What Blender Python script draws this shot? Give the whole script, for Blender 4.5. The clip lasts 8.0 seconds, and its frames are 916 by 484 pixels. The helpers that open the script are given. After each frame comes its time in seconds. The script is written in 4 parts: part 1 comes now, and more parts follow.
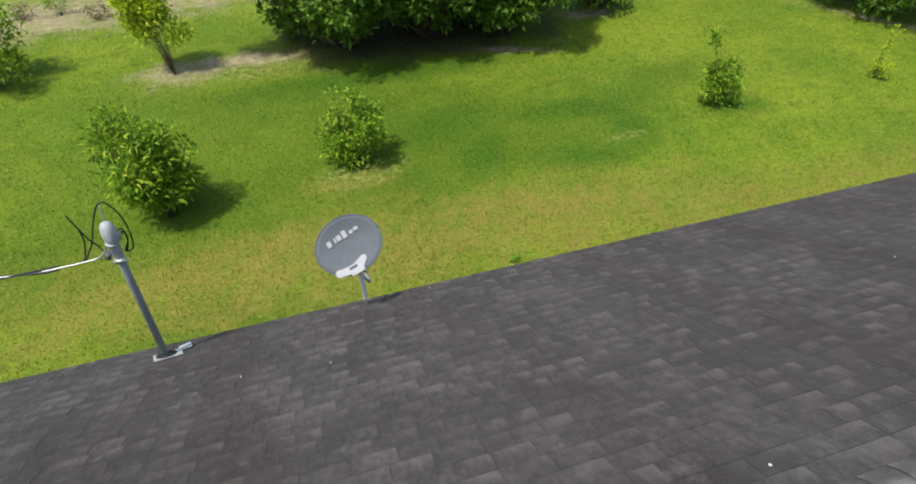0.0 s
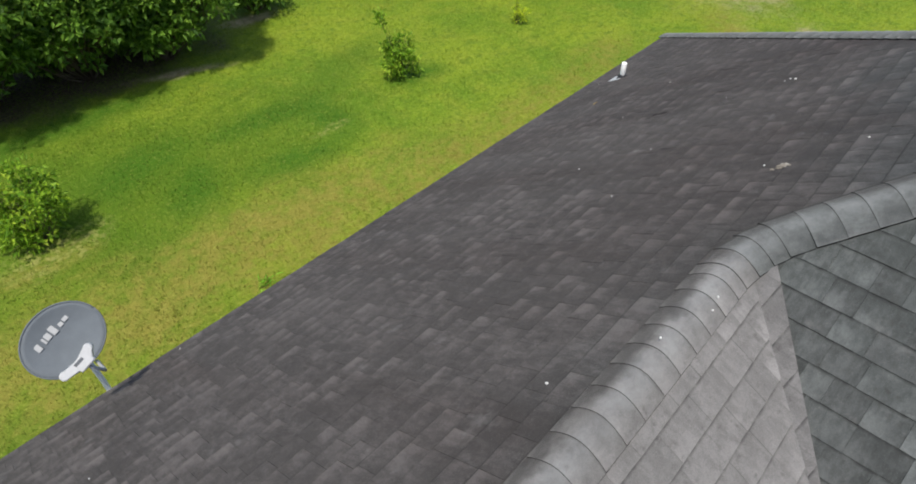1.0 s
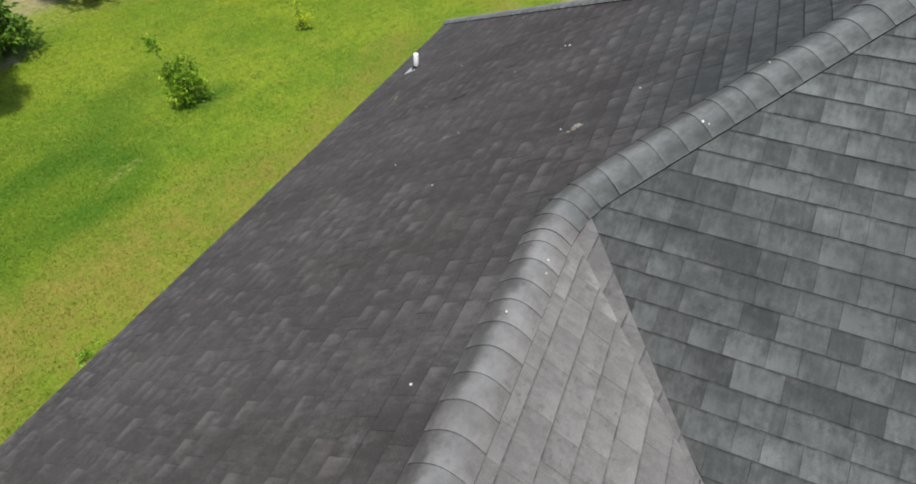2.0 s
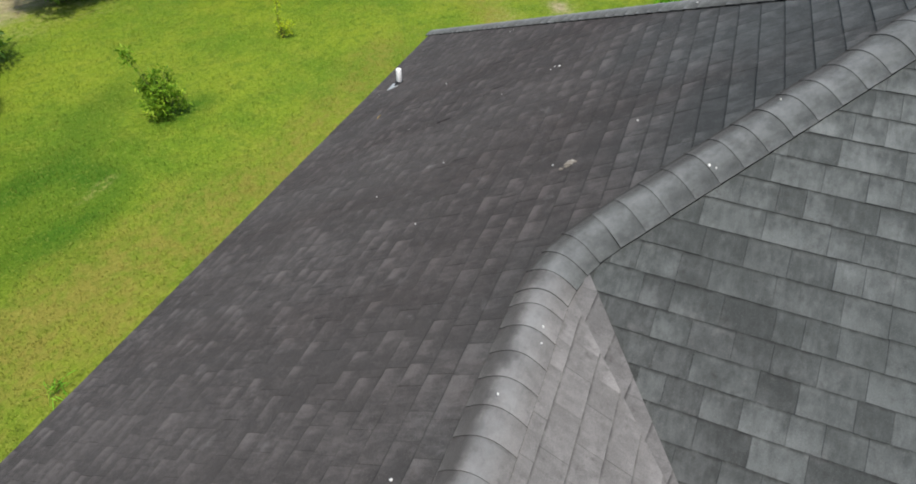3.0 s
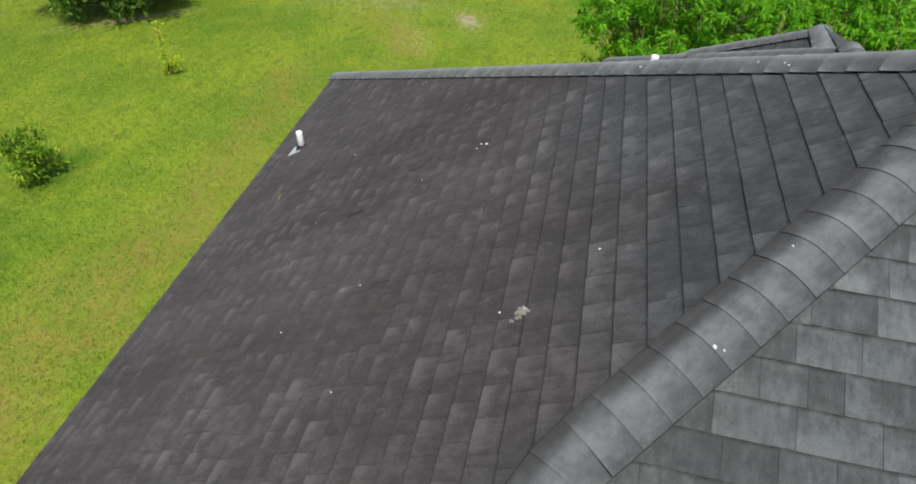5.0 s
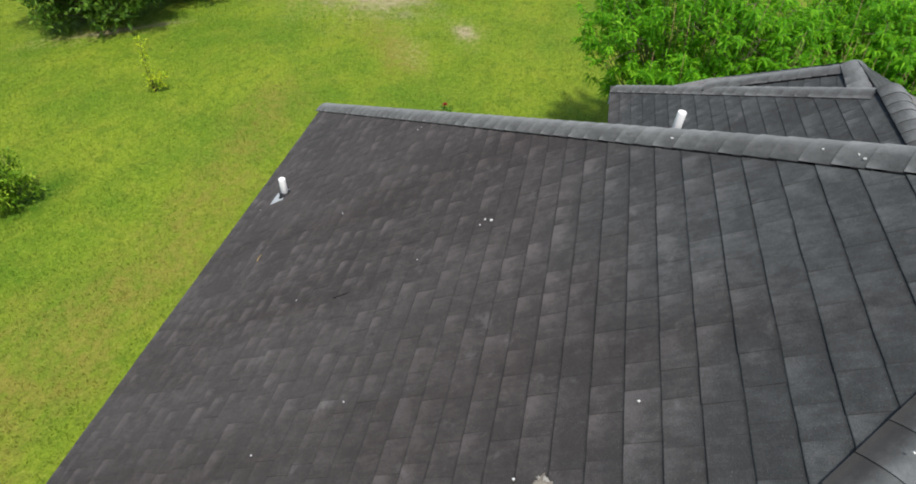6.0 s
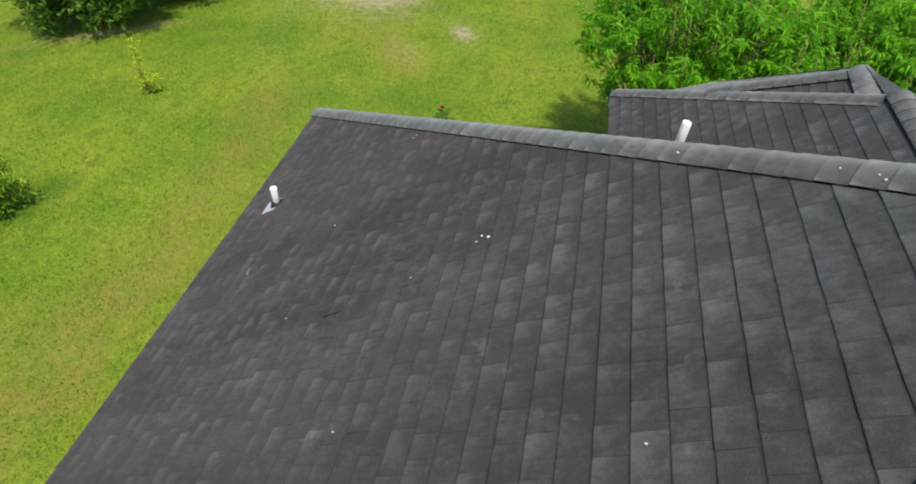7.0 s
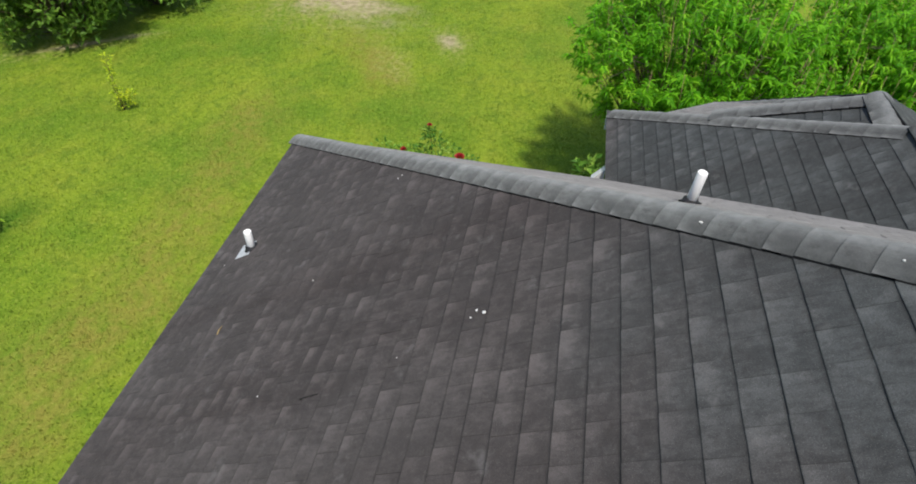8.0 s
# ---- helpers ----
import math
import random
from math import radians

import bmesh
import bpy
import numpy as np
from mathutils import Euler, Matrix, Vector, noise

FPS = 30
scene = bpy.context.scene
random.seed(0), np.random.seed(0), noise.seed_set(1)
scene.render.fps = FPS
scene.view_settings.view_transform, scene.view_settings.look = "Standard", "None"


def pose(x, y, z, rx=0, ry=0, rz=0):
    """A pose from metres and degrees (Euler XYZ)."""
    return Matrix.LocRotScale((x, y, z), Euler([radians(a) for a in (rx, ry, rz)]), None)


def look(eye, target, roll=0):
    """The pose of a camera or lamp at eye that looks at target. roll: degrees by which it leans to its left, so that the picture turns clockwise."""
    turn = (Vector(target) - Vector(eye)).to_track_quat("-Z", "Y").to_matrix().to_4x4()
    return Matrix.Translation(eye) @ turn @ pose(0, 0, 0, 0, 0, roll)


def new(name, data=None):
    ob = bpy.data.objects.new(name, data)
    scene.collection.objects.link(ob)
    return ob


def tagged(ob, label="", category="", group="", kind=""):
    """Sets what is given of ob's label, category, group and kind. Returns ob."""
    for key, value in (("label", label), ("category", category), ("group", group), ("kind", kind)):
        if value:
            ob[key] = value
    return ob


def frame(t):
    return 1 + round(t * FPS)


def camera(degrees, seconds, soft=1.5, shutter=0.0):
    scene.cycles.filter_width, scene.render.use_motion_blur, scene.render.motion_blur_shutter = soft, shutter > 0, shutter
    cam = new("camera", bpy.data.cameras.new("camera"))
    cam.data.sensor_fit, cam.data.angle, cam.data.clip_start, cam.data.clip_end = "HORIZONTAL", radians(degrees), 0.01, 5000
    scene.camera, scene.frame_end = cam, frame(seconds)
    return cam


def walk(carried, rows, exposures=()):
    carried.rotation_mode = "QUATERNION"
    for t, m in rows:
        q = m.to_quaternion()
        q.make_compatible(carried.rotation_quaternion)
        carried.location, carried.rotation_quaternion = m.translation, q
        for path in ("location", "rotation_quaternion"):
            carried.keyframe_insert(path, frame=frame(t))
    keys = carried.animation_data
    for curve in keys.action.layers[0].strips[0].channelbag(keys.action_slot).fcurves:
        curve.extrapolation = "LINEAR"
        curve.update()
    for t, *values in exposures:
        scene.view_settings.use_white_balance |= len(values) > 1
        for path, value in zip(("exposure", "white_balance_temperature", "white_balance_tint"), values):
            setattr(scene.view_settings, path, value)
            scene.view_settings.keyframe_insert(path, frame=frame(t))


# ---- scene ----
cam = camera(71.6, 8.0, 1.8)

# seconds, place, heading and tilt of the hovering camera
PATH = [
    (0.0, -0.016, 0.111, 6.434, -18.13, -41.29),
    (0.5, 0.012, 0.119, 6.438, -30.70, -41.39),
    (1.0, 0.050, 0.133, 6.421, -47.99, -41.48),
    (1.5, 0.077, 0.136, 6.417, -61.82, -41.55),
    (1.7, 0.085, 0.138, 6.414, -65.34, -41.50),
    (2.8, 0.273, 0.207, 6.411, -68.96, -41.56),
    (3.0, 0.449, 0.265, 6.419, -68.89, -41.60),
    (3.5, 1.010, 0.465, 6.457, -69.09, -41.62),
    (4.0, 1.308, 0.568, 6.469, -75.26, -41.65),
    (4.2, 1.345, 0.570, 6.465, -76.63, -41.64),
    (5.3, 1.642, 0.626, 6.466, -77.62, -41.80),
    (5.5, 1.804, 0.673, 6.479, -77.75, -41.85),
    (6.0, 2.205, 0.771, 6.485, -77.89, -41.89),
    (6.5, 2.337, 0.791, 6.471, -78.02, -41.95),
    (7.0, 2.385, 0.792, 6.458, -78.04, -42.01),
    (7.5, 2.549, 0.824, 6.455, -78.05, -42.07),
    (8.0, 2.911, 0.908, 6.454, -79.31, -42.08),
]
EXPOSURES = [(0.0, 0.38), (8.0, 0.38)]
walk(cam, [(t, pose(x, y, z, 90 + tilt, 0, yaw)) for t, x, y, z, yaw, tilt in PATH], EXPOSURES)

# ---- daylight: hazy sun from behind the house, bright sky ----
SUN_ELEVATION, SUN_AZIMUTH = 64.0, 241.0
world = bpy.data.worlds.new("world")
scene.world = world
world.use_nodes = True
sky = world.node_tree.nodes.new("ShaderNodeTexSky")
sky.sky_type, sky.sun_disc = "NISHITA", False
sky.sun_elevation, sky.sun_rotation = radians(SUN_ELEVATION), radians(SUN_AZIMUTH)
sky.dust_density = 2.0
background = world.node_tree.nodes["Background"]
background.inputs["Strength"].default_value = 0.13
world.node_tree.links.new(sky.outputs[0], background.inputs["Color"])
sun_way = Vector((math.sin(radians(SUN_AZIMUTH)) * math.cos(radians(SUN_ELEVATION)), math.cos(radians(SUN_AZIMUTH)) * math.cos(radians(SUN_ELEVATION)), math.sin(radians(SUN_ELEVATION))))
sun = new("sun", bpy.data.lights.new("sun", "SUN"))
sun.data.energy, sun.data.angle, sun.data.color = 3.0, radians(4.0), (1.0, 0.95, 0.87)
sun.matrix_world = look(sun_way * 60, (0, 0, 0))


# ---- node helpers ----
class Nodes:
    """A material's node tree with short calls."""

    def __init__(self, name, roughness=0.8, specular=0.3, metallic=0.0):
        self.mat = bpy.data.materials.new(name)
        self.mat.use_nodes = True
        self.tree = self.mat.node_tree
        self.bsdf = self.tree.nodes["Principled BSDF"]
        self.bsdf.inputs["Roughness"].default_value = roughness
        self.bsdf.inputs["Specular IOR Level"].default_value = specular
        self.bsdf.inputs["Metallic"].default_value = metallic
        self.where = self.add("ShaderNodeNewGeometry").outputs["Position"]

    def add(self, kind):
        return self.tree.nodes.new(kind)

    def put(self, socket, value):
        if isinstance(value, bpy.types.NodeSocket):
            self.tree.links.new(value, socket)
        else:
            socket.default_value = value

    def noise(self, scale, detail=3.0, rough=0.55, at=None, distort=0.0):
        n = self.add("ShaderNodeTexNoise")
        self.put(n.inputs["Vector"], at or self.where)
        n.inputs["Scale"].default_value, n.inputs["Detail"].default_value = scale, detail
        n.inputs["Roughness"].default_value, n.inputs["Distortion"].default_value = rough, distort
        return n.outputs["Fac"]

    def math(self, op, a, b=0.0, c=0.0):
        n = self.add("ShaderNodeMath")
        n.operation = op
        for s, val in zip(n.inputs, (a, b, c)):
            self.put(s, val)
        return n.outputs[0]

    def ramp(self, fac, lo, hi, a=0.0, b=1.0):
        n = self.add("ShaderNodeMapRange")
        for s, val in zip(n.inputs, (fac, lo, hi, a, b)):
            self.put(s, val)
        n.interpolation_type = "SMOOTHSTEP"
        return n.outputs[0]

    def mix(self, fac, a, b, blend="MIX"):
        n = self.add("ShaderNodeMix")
        n.data_type, n.blend_type = "RGBA", blend
        for s, val in ((n.inputs[0], fac), (n.inputs[6], a), (n.inputs[7], b)):
            self.put(s, (*val, 1.0) if isinstance(val, tuple) and len(val) == 3 else val)
        return n.outputs[2]

    def scaled(self, vector):
        n = self.add("ShaderNodeVectorMath")
        n.operation = "MULTIPLY"
        self.put(n.inputs[0], self.where)
        n.inputs[1].default_value = vector
        return n.outputs[0]

    def patch(self, x, y, rx, ry, turn=0.0, wobble=0.5, scale=1.2, soft=0.35):
        """1 inside an uneven oval on the ground, 0 outside."""
        n = self.add("ShaderNodeMapping")
        n.vector_type = "TEXTURE"
        self.put(n.inputs["Vector"], self.where)
        n.inputs["Location"].default_value = (x, y, 0)
        n.inputs["Rotation"].default_value = (0, 0, radians(turn))
        n.inputs["Scale"].default_value = (rx, ry, 50)
        ln = self.add("ShaderNodeVectorMath")
        ln.operation = "LENGTH"
        self.put(ln.inputs[0], n.outputs[0])
        d = self.math("ADD", ln.outputs["Value"], self.math("MULTIPLY", self.math("SUBTRACT", self.noise(scale, 4), 0.5), wobble * 2))
        return self.ramp(d, 1.0 + soft, 1.0 - soft)

    def own_random(self):
        """A number for each piece, be it an object or an island of a joined mesh."""
        total = self.math("ADD", self.add("ShaderNodeObjectInfo").outputs["Random"], self.add("ShaderNodeNewGeometry").outputs["Random Per Island"])
        return self.math("FRACT", total)

    def bump(self, height, strength=0.4, distance=0.01):
        n = self.add("ShaderNodeBump")
        n.inputs["Strength"].default_value, n.inputs["Distance"].default_value = strength, distance
        self.put(n.inputs["Height"], height)
        self.put(self.bsdf.inputs["Normal"], n.outputs[0])

    def done(self, colour):
        self.put(self.bsdf.inputs["Base Color"], (*colour, 1.0) if isinstance(colour, tuple) and len(colour) == 3 else colour)
        return self.mat


def plain(name, colour, roughness=0.6, specular=0.4, metallic=0.0, wear=0.25, scale=30.0):
    """Paint, plastic or metal with faint dirt and grain."""
    n = Nodes(name, roughness, specular, metallic)
    dirt = n.ramp(n.noise(scale, 4), 0.35, 0.7, 1.0 - wear, 1.0)
    fine = n.ramp(n.noise(scale * 12, 2), 0.3, 0.7, 1.0 - wear * 0.4, 1.0)
    both = n.math("MULTIPLY", dirt, fine)
    c = n.mix(both, tuple(v * 0.35 for v in colour), colour)
    n.bump(n.noise(scale * 8, 3), 0.15, 0.003)
    return n.done(c)


def shingle_material(name, dark, light, algae, algae_share, spread=2.2, cap=False, grit=0.8, vary=0.6, sheen=0.09, tints=None, dark_patch=None, yard_dark=0.82):
    """Mineral-granule asphalt shingle: each tab its own printed blend, dirt in the joints, dark organic streaks, pale
    scuffs, painted shade under laps and on caps.
    """
    n = Nodes(name, 0.85, 0.3)
    n.bsdf.inputs["Diffuse Roughness"].default_value = 1.0 if sheen else 0.2
    n.bsdf.inputs["Sheen Weight"].default_value = sheen
    n.bsdf.inputs["Sheen Roughness"].default_value = 0.4
    r = n.own_random()
    tab = n.add("ShaderNodeAttribute")           # u, v and width of the tab in metres
    tab.attribute_name = "tab"
    xyz = n.add("ShaderNodeSeparateXYZ")
    n.put(xyz.inputs[0], tab.outputs["Vector"])
    u, v, w = xyz.outputs
    spot = n.add("ShaderNodeCombineXYZ")
    for s, val in zip(spot.inputs, (n.math("ADD", u, n.math("MULTIPLY", r, 17.0)), n.math("MULTIPLY", v, 0.3), r)):
        n.put(s, val)
    streak = n.ramp(n.noise(46.0, 3, 0.6, at=spot.outputs[0]), 0.3, 0.7, -0.16, 0.16)
    blend = n.ramp(n.noise(2.2, 3, at=n.scaled((1.0, 1.0, 0.4))), 0.35, 0.65, -0.15, 0.15)
    mottle = n.ramp(n.noise(13.0, 3, 0.6), 0.3, 0.7, -0.2, 0.2)
    tone = n.math("ADD", n.math("ADD", n.math("MULTIPLY", n.math("POWER", r, spread), vary), blend), n.math("ADD", mottle, streak))
    if cap:
        # paler to the raised lower end: a highlight put into the tone
        slope = n.math("MULTIPLY_ADD", n.math("DIVIDE", v, 0.127), -0.65, 0.5)
    else:
        corner = n.math("MULTIPLY", n.ramp(n.math("DIVIDE", u, w), 1.15, 0.1), n.ramp(v, 0.105, 0.01, 0.1, 1.0))
        some = n.math("FRACT", n.math("MULTIPLY", r, 7.31))
        slope = n.math("MULTIPLY_ADD", corner, n.math("MULTIPLY_ADD", n.math("POWER", some, 2.2), 0.85, 0.14), 0.0)
    tone = n.ramp(n.math("ADD", tone, slope), -0.25, 1.2)
    c = n.mix(tone, dark, light)
    stain = n.math("MULTIPLY", n.ramp(n.noise(0.9, 4, 0.6), 0.36, 0.68), algae_share)
    c = n.mix(stain, c, algae)
    if tints:                                   # browner on the lower slope, fading towards the hips, darkest in two broad blotches
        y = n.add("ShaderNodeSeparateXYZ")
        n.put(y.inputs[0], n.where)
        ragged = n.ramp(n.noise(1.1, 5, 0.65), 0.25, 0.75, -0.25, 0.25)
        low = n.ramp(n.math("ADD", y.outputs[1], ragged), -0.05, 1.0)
        c = n.mix(low, c, n.mix(1.0, c, tints[0], "MULTIPLY"))
        # far blotch: the slope's dimming at low angles, put into colour
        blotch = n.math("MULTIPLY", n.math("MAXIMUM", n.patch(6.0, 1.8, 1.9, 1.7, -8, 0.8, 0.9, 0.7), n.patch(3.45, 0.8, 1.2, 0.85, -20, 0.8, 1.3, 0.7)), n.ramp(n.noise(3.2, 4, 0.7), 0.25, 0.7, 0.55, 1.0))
        c = n.mix(blotch, c, n.mix(1.0, c, tints[1], "MULTIPLY"))
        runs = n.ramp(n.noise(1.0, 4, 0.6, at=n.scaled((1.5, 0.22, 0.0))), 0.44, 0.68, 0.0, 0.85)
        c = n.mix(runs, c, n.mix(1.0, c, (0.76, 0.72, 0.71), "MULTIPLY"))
    if dark_patch:
        # an irregular oval in which most tabs are darker
        dark_mask = n.math("MULTIPLY", n.patch(*dark_patch, wobble=0.6, scale=2.5, soft=0.8), n.ramp(n.math("FRACT", n.math("MULTIPLY", r, 5.17)), 0.2, 0.8, 1.0, 0.35))
        c = n.mix(dark_mask, c, n.mix(1.0, c, (0.62, 0.61, 0.61), "MULTIPLY"))
    granule = n.noise(260.0, 2, 0.7)
    c = n.mix(n.ramp(granule, 0.3, 0.72, 0.0, grit), c, n.mix(0.5, c, (0.0, 0.0, 0.0)), "MIX")
    pale = n.ramp(n.noise(420.0, 1), 0.66, 0.76, 0.0, 0.3)
    c = n.mix(pale, c, (0.42, 0.41, 0.39))
    scuff = n.ramp(n.noise(7.0, 5, 0.65), 0.58, 0.76, 0.0, 0.2)
    c = n.mix(scuff, c, (0.30, 0.29, 0.28))
    grime = n.math("MULTIPLY", n.ramp(n.noise(31.0, 5, 0.7), 0.48, 0.75), n.ramp(n.noise(4.0, 3, 0.6), 0.35, 0.65, 0.15, 0.6))
    c = n.mix(grime, c, n.mix(0.75, c, (0.03, 0.026, 0.022)))
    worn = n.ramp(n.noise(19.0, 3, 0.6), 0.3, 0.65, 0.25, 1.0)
    # strip under the next course's edge: contact shade put into the colour
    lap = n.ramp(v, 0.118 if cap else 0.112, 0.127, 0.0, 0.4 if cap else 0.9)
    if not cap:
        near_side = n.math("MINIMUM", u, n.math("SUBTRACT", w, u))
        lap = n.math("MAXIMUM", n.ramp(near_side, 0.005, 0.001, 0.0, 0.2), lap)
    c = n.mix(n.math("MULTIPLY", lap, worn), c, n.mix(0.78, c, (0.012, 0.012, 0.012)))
    if cap:                                      # algae and the rounded cap's shade, put into colour on the yard side
        yard_side = n.ramp(n.math("ADD", n.math("DIVIDE", u, w), n.ramp(n.noise(5.0, 4, 0.65), 0.2, 0.8, -0.5, 0.5)), -0.15, 0.8, 0.0, yard_dark)
        c = n.mix(yard_side, c, (0.035, 0.033, 0.032))
        # pale blotches along the crest: its highlight, painted
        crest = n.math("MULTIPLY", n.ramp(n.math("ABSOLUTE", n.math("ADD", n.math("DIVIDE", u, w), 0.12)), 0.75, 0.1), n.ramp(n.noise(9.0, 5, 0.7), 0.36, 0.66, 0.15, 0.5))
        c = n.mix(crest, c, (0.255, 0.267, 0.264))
    n.bump(granule, 0.5, 0.004)
    return n.done(c)


# lit and dim copies of one shingle, each plane's light partly in its colour
M_REAR = shingle_material("asphalt_shingle_rear", (0.051, 0.0558, 0.0550), (0.129, 0.139, 0.137), (0.061, 0.066, 0.064), 0.4, 1.6, vary=0.24, sheen=0.0, tints=((1.25, 1.045, 1.005), (0.80, 0.77, 0.77)))
M_SUNLIT = shingle_material("asphalt_shingle_sunlit", (0.160, 0.155, 0.150), (0.272, 0.264, 0.257), (0.15, 0.148, 0.144), 0.35, 1.2, grit=0.6, vary=0.3)
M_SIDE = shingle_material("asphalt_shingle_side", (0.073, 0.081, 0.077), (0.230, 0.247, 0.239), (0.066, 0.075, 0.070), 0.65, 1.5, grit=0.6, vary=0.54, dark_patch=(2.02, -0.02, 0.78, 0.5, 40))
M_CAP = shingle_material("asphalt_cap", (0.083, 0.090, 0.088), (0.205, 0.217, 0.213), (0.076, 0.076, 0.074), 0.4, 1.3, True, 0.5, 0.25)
M_CAP_FAR = shingle_material("asphalt_cap_far", (0.094, 0.101, 0.099), (0.215, 0.228, 0.222), (0.09, 0.09, 0.088), 0.4, 1.3, True, 0.5, 0.3, yard_dark=0.3)
# cap copy for the low ridge, its sunlit brightness put into the colour
M_CAP_SUNLIT = shingle_material("asphalt_cap_sunlit", (0.151, 0.147, 0.143), (0.276, 0.269, 0.262), (0.10, 0.096, 0.092), 0.4, 1.3, True, 0.5, 0.25)
M_EDGE = plain("black_asphalt_edge", (0.016, 0.016, 0.017), 0.9, 0.1)
M_FELT = plain("roof_felt", (0.02, 0.02, 0.02), 0.95, 0.1)
M_TORN = plain("torn_asphalt", (0.038, 0.036, 0.035), 0.95, 0.1, wear=0.5, scale=60)
M_WHITE = plain("white_trim_paint", (0.78, 0.78, 0.76), 0.5, 0.4, wear=0.2)
M_PVC = plain("white_plastic_pipe", (0.86, 0.86, 0.84), 0.4, 0.4, wear=0.07, scale=14)
M_STUCCO = plain("stucco_wall", (0.55, 0.5, 0.42), 0.9, 0.2)
M_RUBBER = plain("black_rubber", (0.022, 0.022, 0.024), 0.6, 0.35)
M_LEAD = plain("grey_sheet_metal", (0.64, 0.66, 0.67), 0.5, 0.5, 0.25, wear=0.3, scale=18)
M_GALV = plain("galvanised_steel", (0.37, 0.43, 0.41), 0.55, 0.4, 0.05, wear=0.3, scale=22)
M_HEAD = plain("grey_cast_head", (0.52, 0.55, 0.53), 0.6, 0.4, 0.05, wear=0.35, scale=25)
M_DISH = plain("grey_dish_paint", (0.145, 0.165, 0.182), 0.8, 0.2, wear=0.15, scale=9)
M_DISHMARK = plain("pale_dish_print", (0.40, 0.41, 0.41), 0.5, 0.4, wear=0.1)
M_LNB = plain("white_plastic", (0.52, 0.53, 0.53), 0.45, 0.45, wear=0.12)
M_DISHPOLE = plain("white_painted_steel", (0.8, 0.8, 0.78), 0.4, 0.4, wear=0.08, scale=14)
M_DARKPRINT = plain("dark_print", (0.12, 0.13, 0.14), 0.5, 0.4)
M_CABLE = plain("black_cable", (0.018, 0.02, 0.018), 0.5, 0.4)
M_ALU = plain("bare_aluminium_wire", (0.6, 0.6, 0.57), 0.4, 0.5, 0.7)
M_DROPPING = plain("white_dropping", (0.75, 0.74, 0.7), 0.8, 0.2, wear=0.1, scale=60)
M_SPLAT = plain("brown_smear", (0.30, 0.265, 0.215), 0.85, 0.2, wear=0.5, scale=40)
M_SPLAT_PALE = plain("pale_smear", (0.46, 0.43, 0.37), 0.85, 0.2, wear=0.45, scale=60)
M_BARK = plain("bark", (0.16, 0.125, 0.09), 0.9, 0.2, wear=0.5, scale=20)
M_TWIG = plain("straw_twig", (0.34, 0.25, 0.12), 0.85, 0.2, wear=0.3, scale=20)
M_ROSE = plain("dark_red_petal", (0.33, 0.012, 0.02), 0.6, 0.3, wear=0.3, scale=40)


def leaf_material(name, deep, bright, tip, tip_share, glow=0.27, fall=1.6):
    n = Nodes(name, 0.55, 0.22)
    r = n.add("ShaderNodeNewGeometry").outputs["Random Per Island"]
    c = n.mix(n.math("POWER", r, fall), deep, bright)
    c = n.mix(n.math("MULTIPLY", n.ramp(n.noise(1.6, 3), 0.45, 0.7, 0.1, 1.0), n.ramp(r, 0.35, 0.95, 0.0, tip_share * 1.3)), c, tip)
    n.done(c)
    through_leaf = n.add("ShaderNodeBsdfTranslucent")
    n.put(through_leaf.inputs["Color"], n.mix(0.5, c, tip))
    both = n.add("ShaderNodeMixShader")
    both.inputs[0].default_value = glow
    n.put(both.inputs[1], n.bsdf.outputs[0])
    n.put(both.inputs[2], through_leaf.outputs[0])
    n.put(n.tree.nodes["Material Output"].inputs["Surface"], both.outputs[0])
    return n.mat


M_CITRUS = leaf_material("citrus_leaf", (0.036, 0.092, 0.012), (0.185, 0.345, 0.040), (0.29, 0.43, 0.06), 0.65, 0.34, 1.0)
M_YOUNG = leaf_material("young_citrus_leaf", (0.085, 0.20, 0.010), (0.27, 0.45, 0.030), (0.52, 0.60, 0.06), 0.6)
M_YELLOW = leaf_material("yellow_green_leaf", (0.28, 0.42, 0.02), (0.58, 0.66, 0.035), (0.72, 0.72, 0.05), 0.6)
M_PEACH = leaf_material("peach_leaf", (0.062, 0.235, 0.007), (0.21, 0.56, 0.017), (0.42, 0.71, 0.04), 0.6, 0.52, 1.2)
M_ROSELEAF = leaf_material("rose_leaf", (0.06, 0.17, 0.02), (0.22, 0.42, 0.05), (0.42, 0.54, 0.12), 0.5)
M_WEED = leaf_material("weed_leaf", (0.11, 0.36, 0.02), (0.30, 0.60, 0.05), (0.50, 0.74, 0.12), 0.5, 0.45)
M_DRYBUSH = leaf_material("dry_shrub_leaf", (0.10, 0.08, 0.03), (0.24, 0.18, 0.08), (0.18, 0.2, 0.06), 0.4)

# bare soil: x, y, half sizes, turn
BARE = [(-1.7, 14.4, 0.9, 0.45, 10), (-0.2, 14.55, 0.8, 0.3, -8), (5.5, 13.25, 0.8, 0.16, -20), (8.3, 14.6, 0.5, 0.25, -10), (16.72, 3.70, 0.34, 0.2, 20),
        (18.7, 7.2, 1.7, 0.75, 66), (15.0, 12.0, 1.1, 0.12, -55), (12.0, 17.3, 1.7, 0.9, 0), (-5.5, 18.6, 6.0, 1.1, 4)]
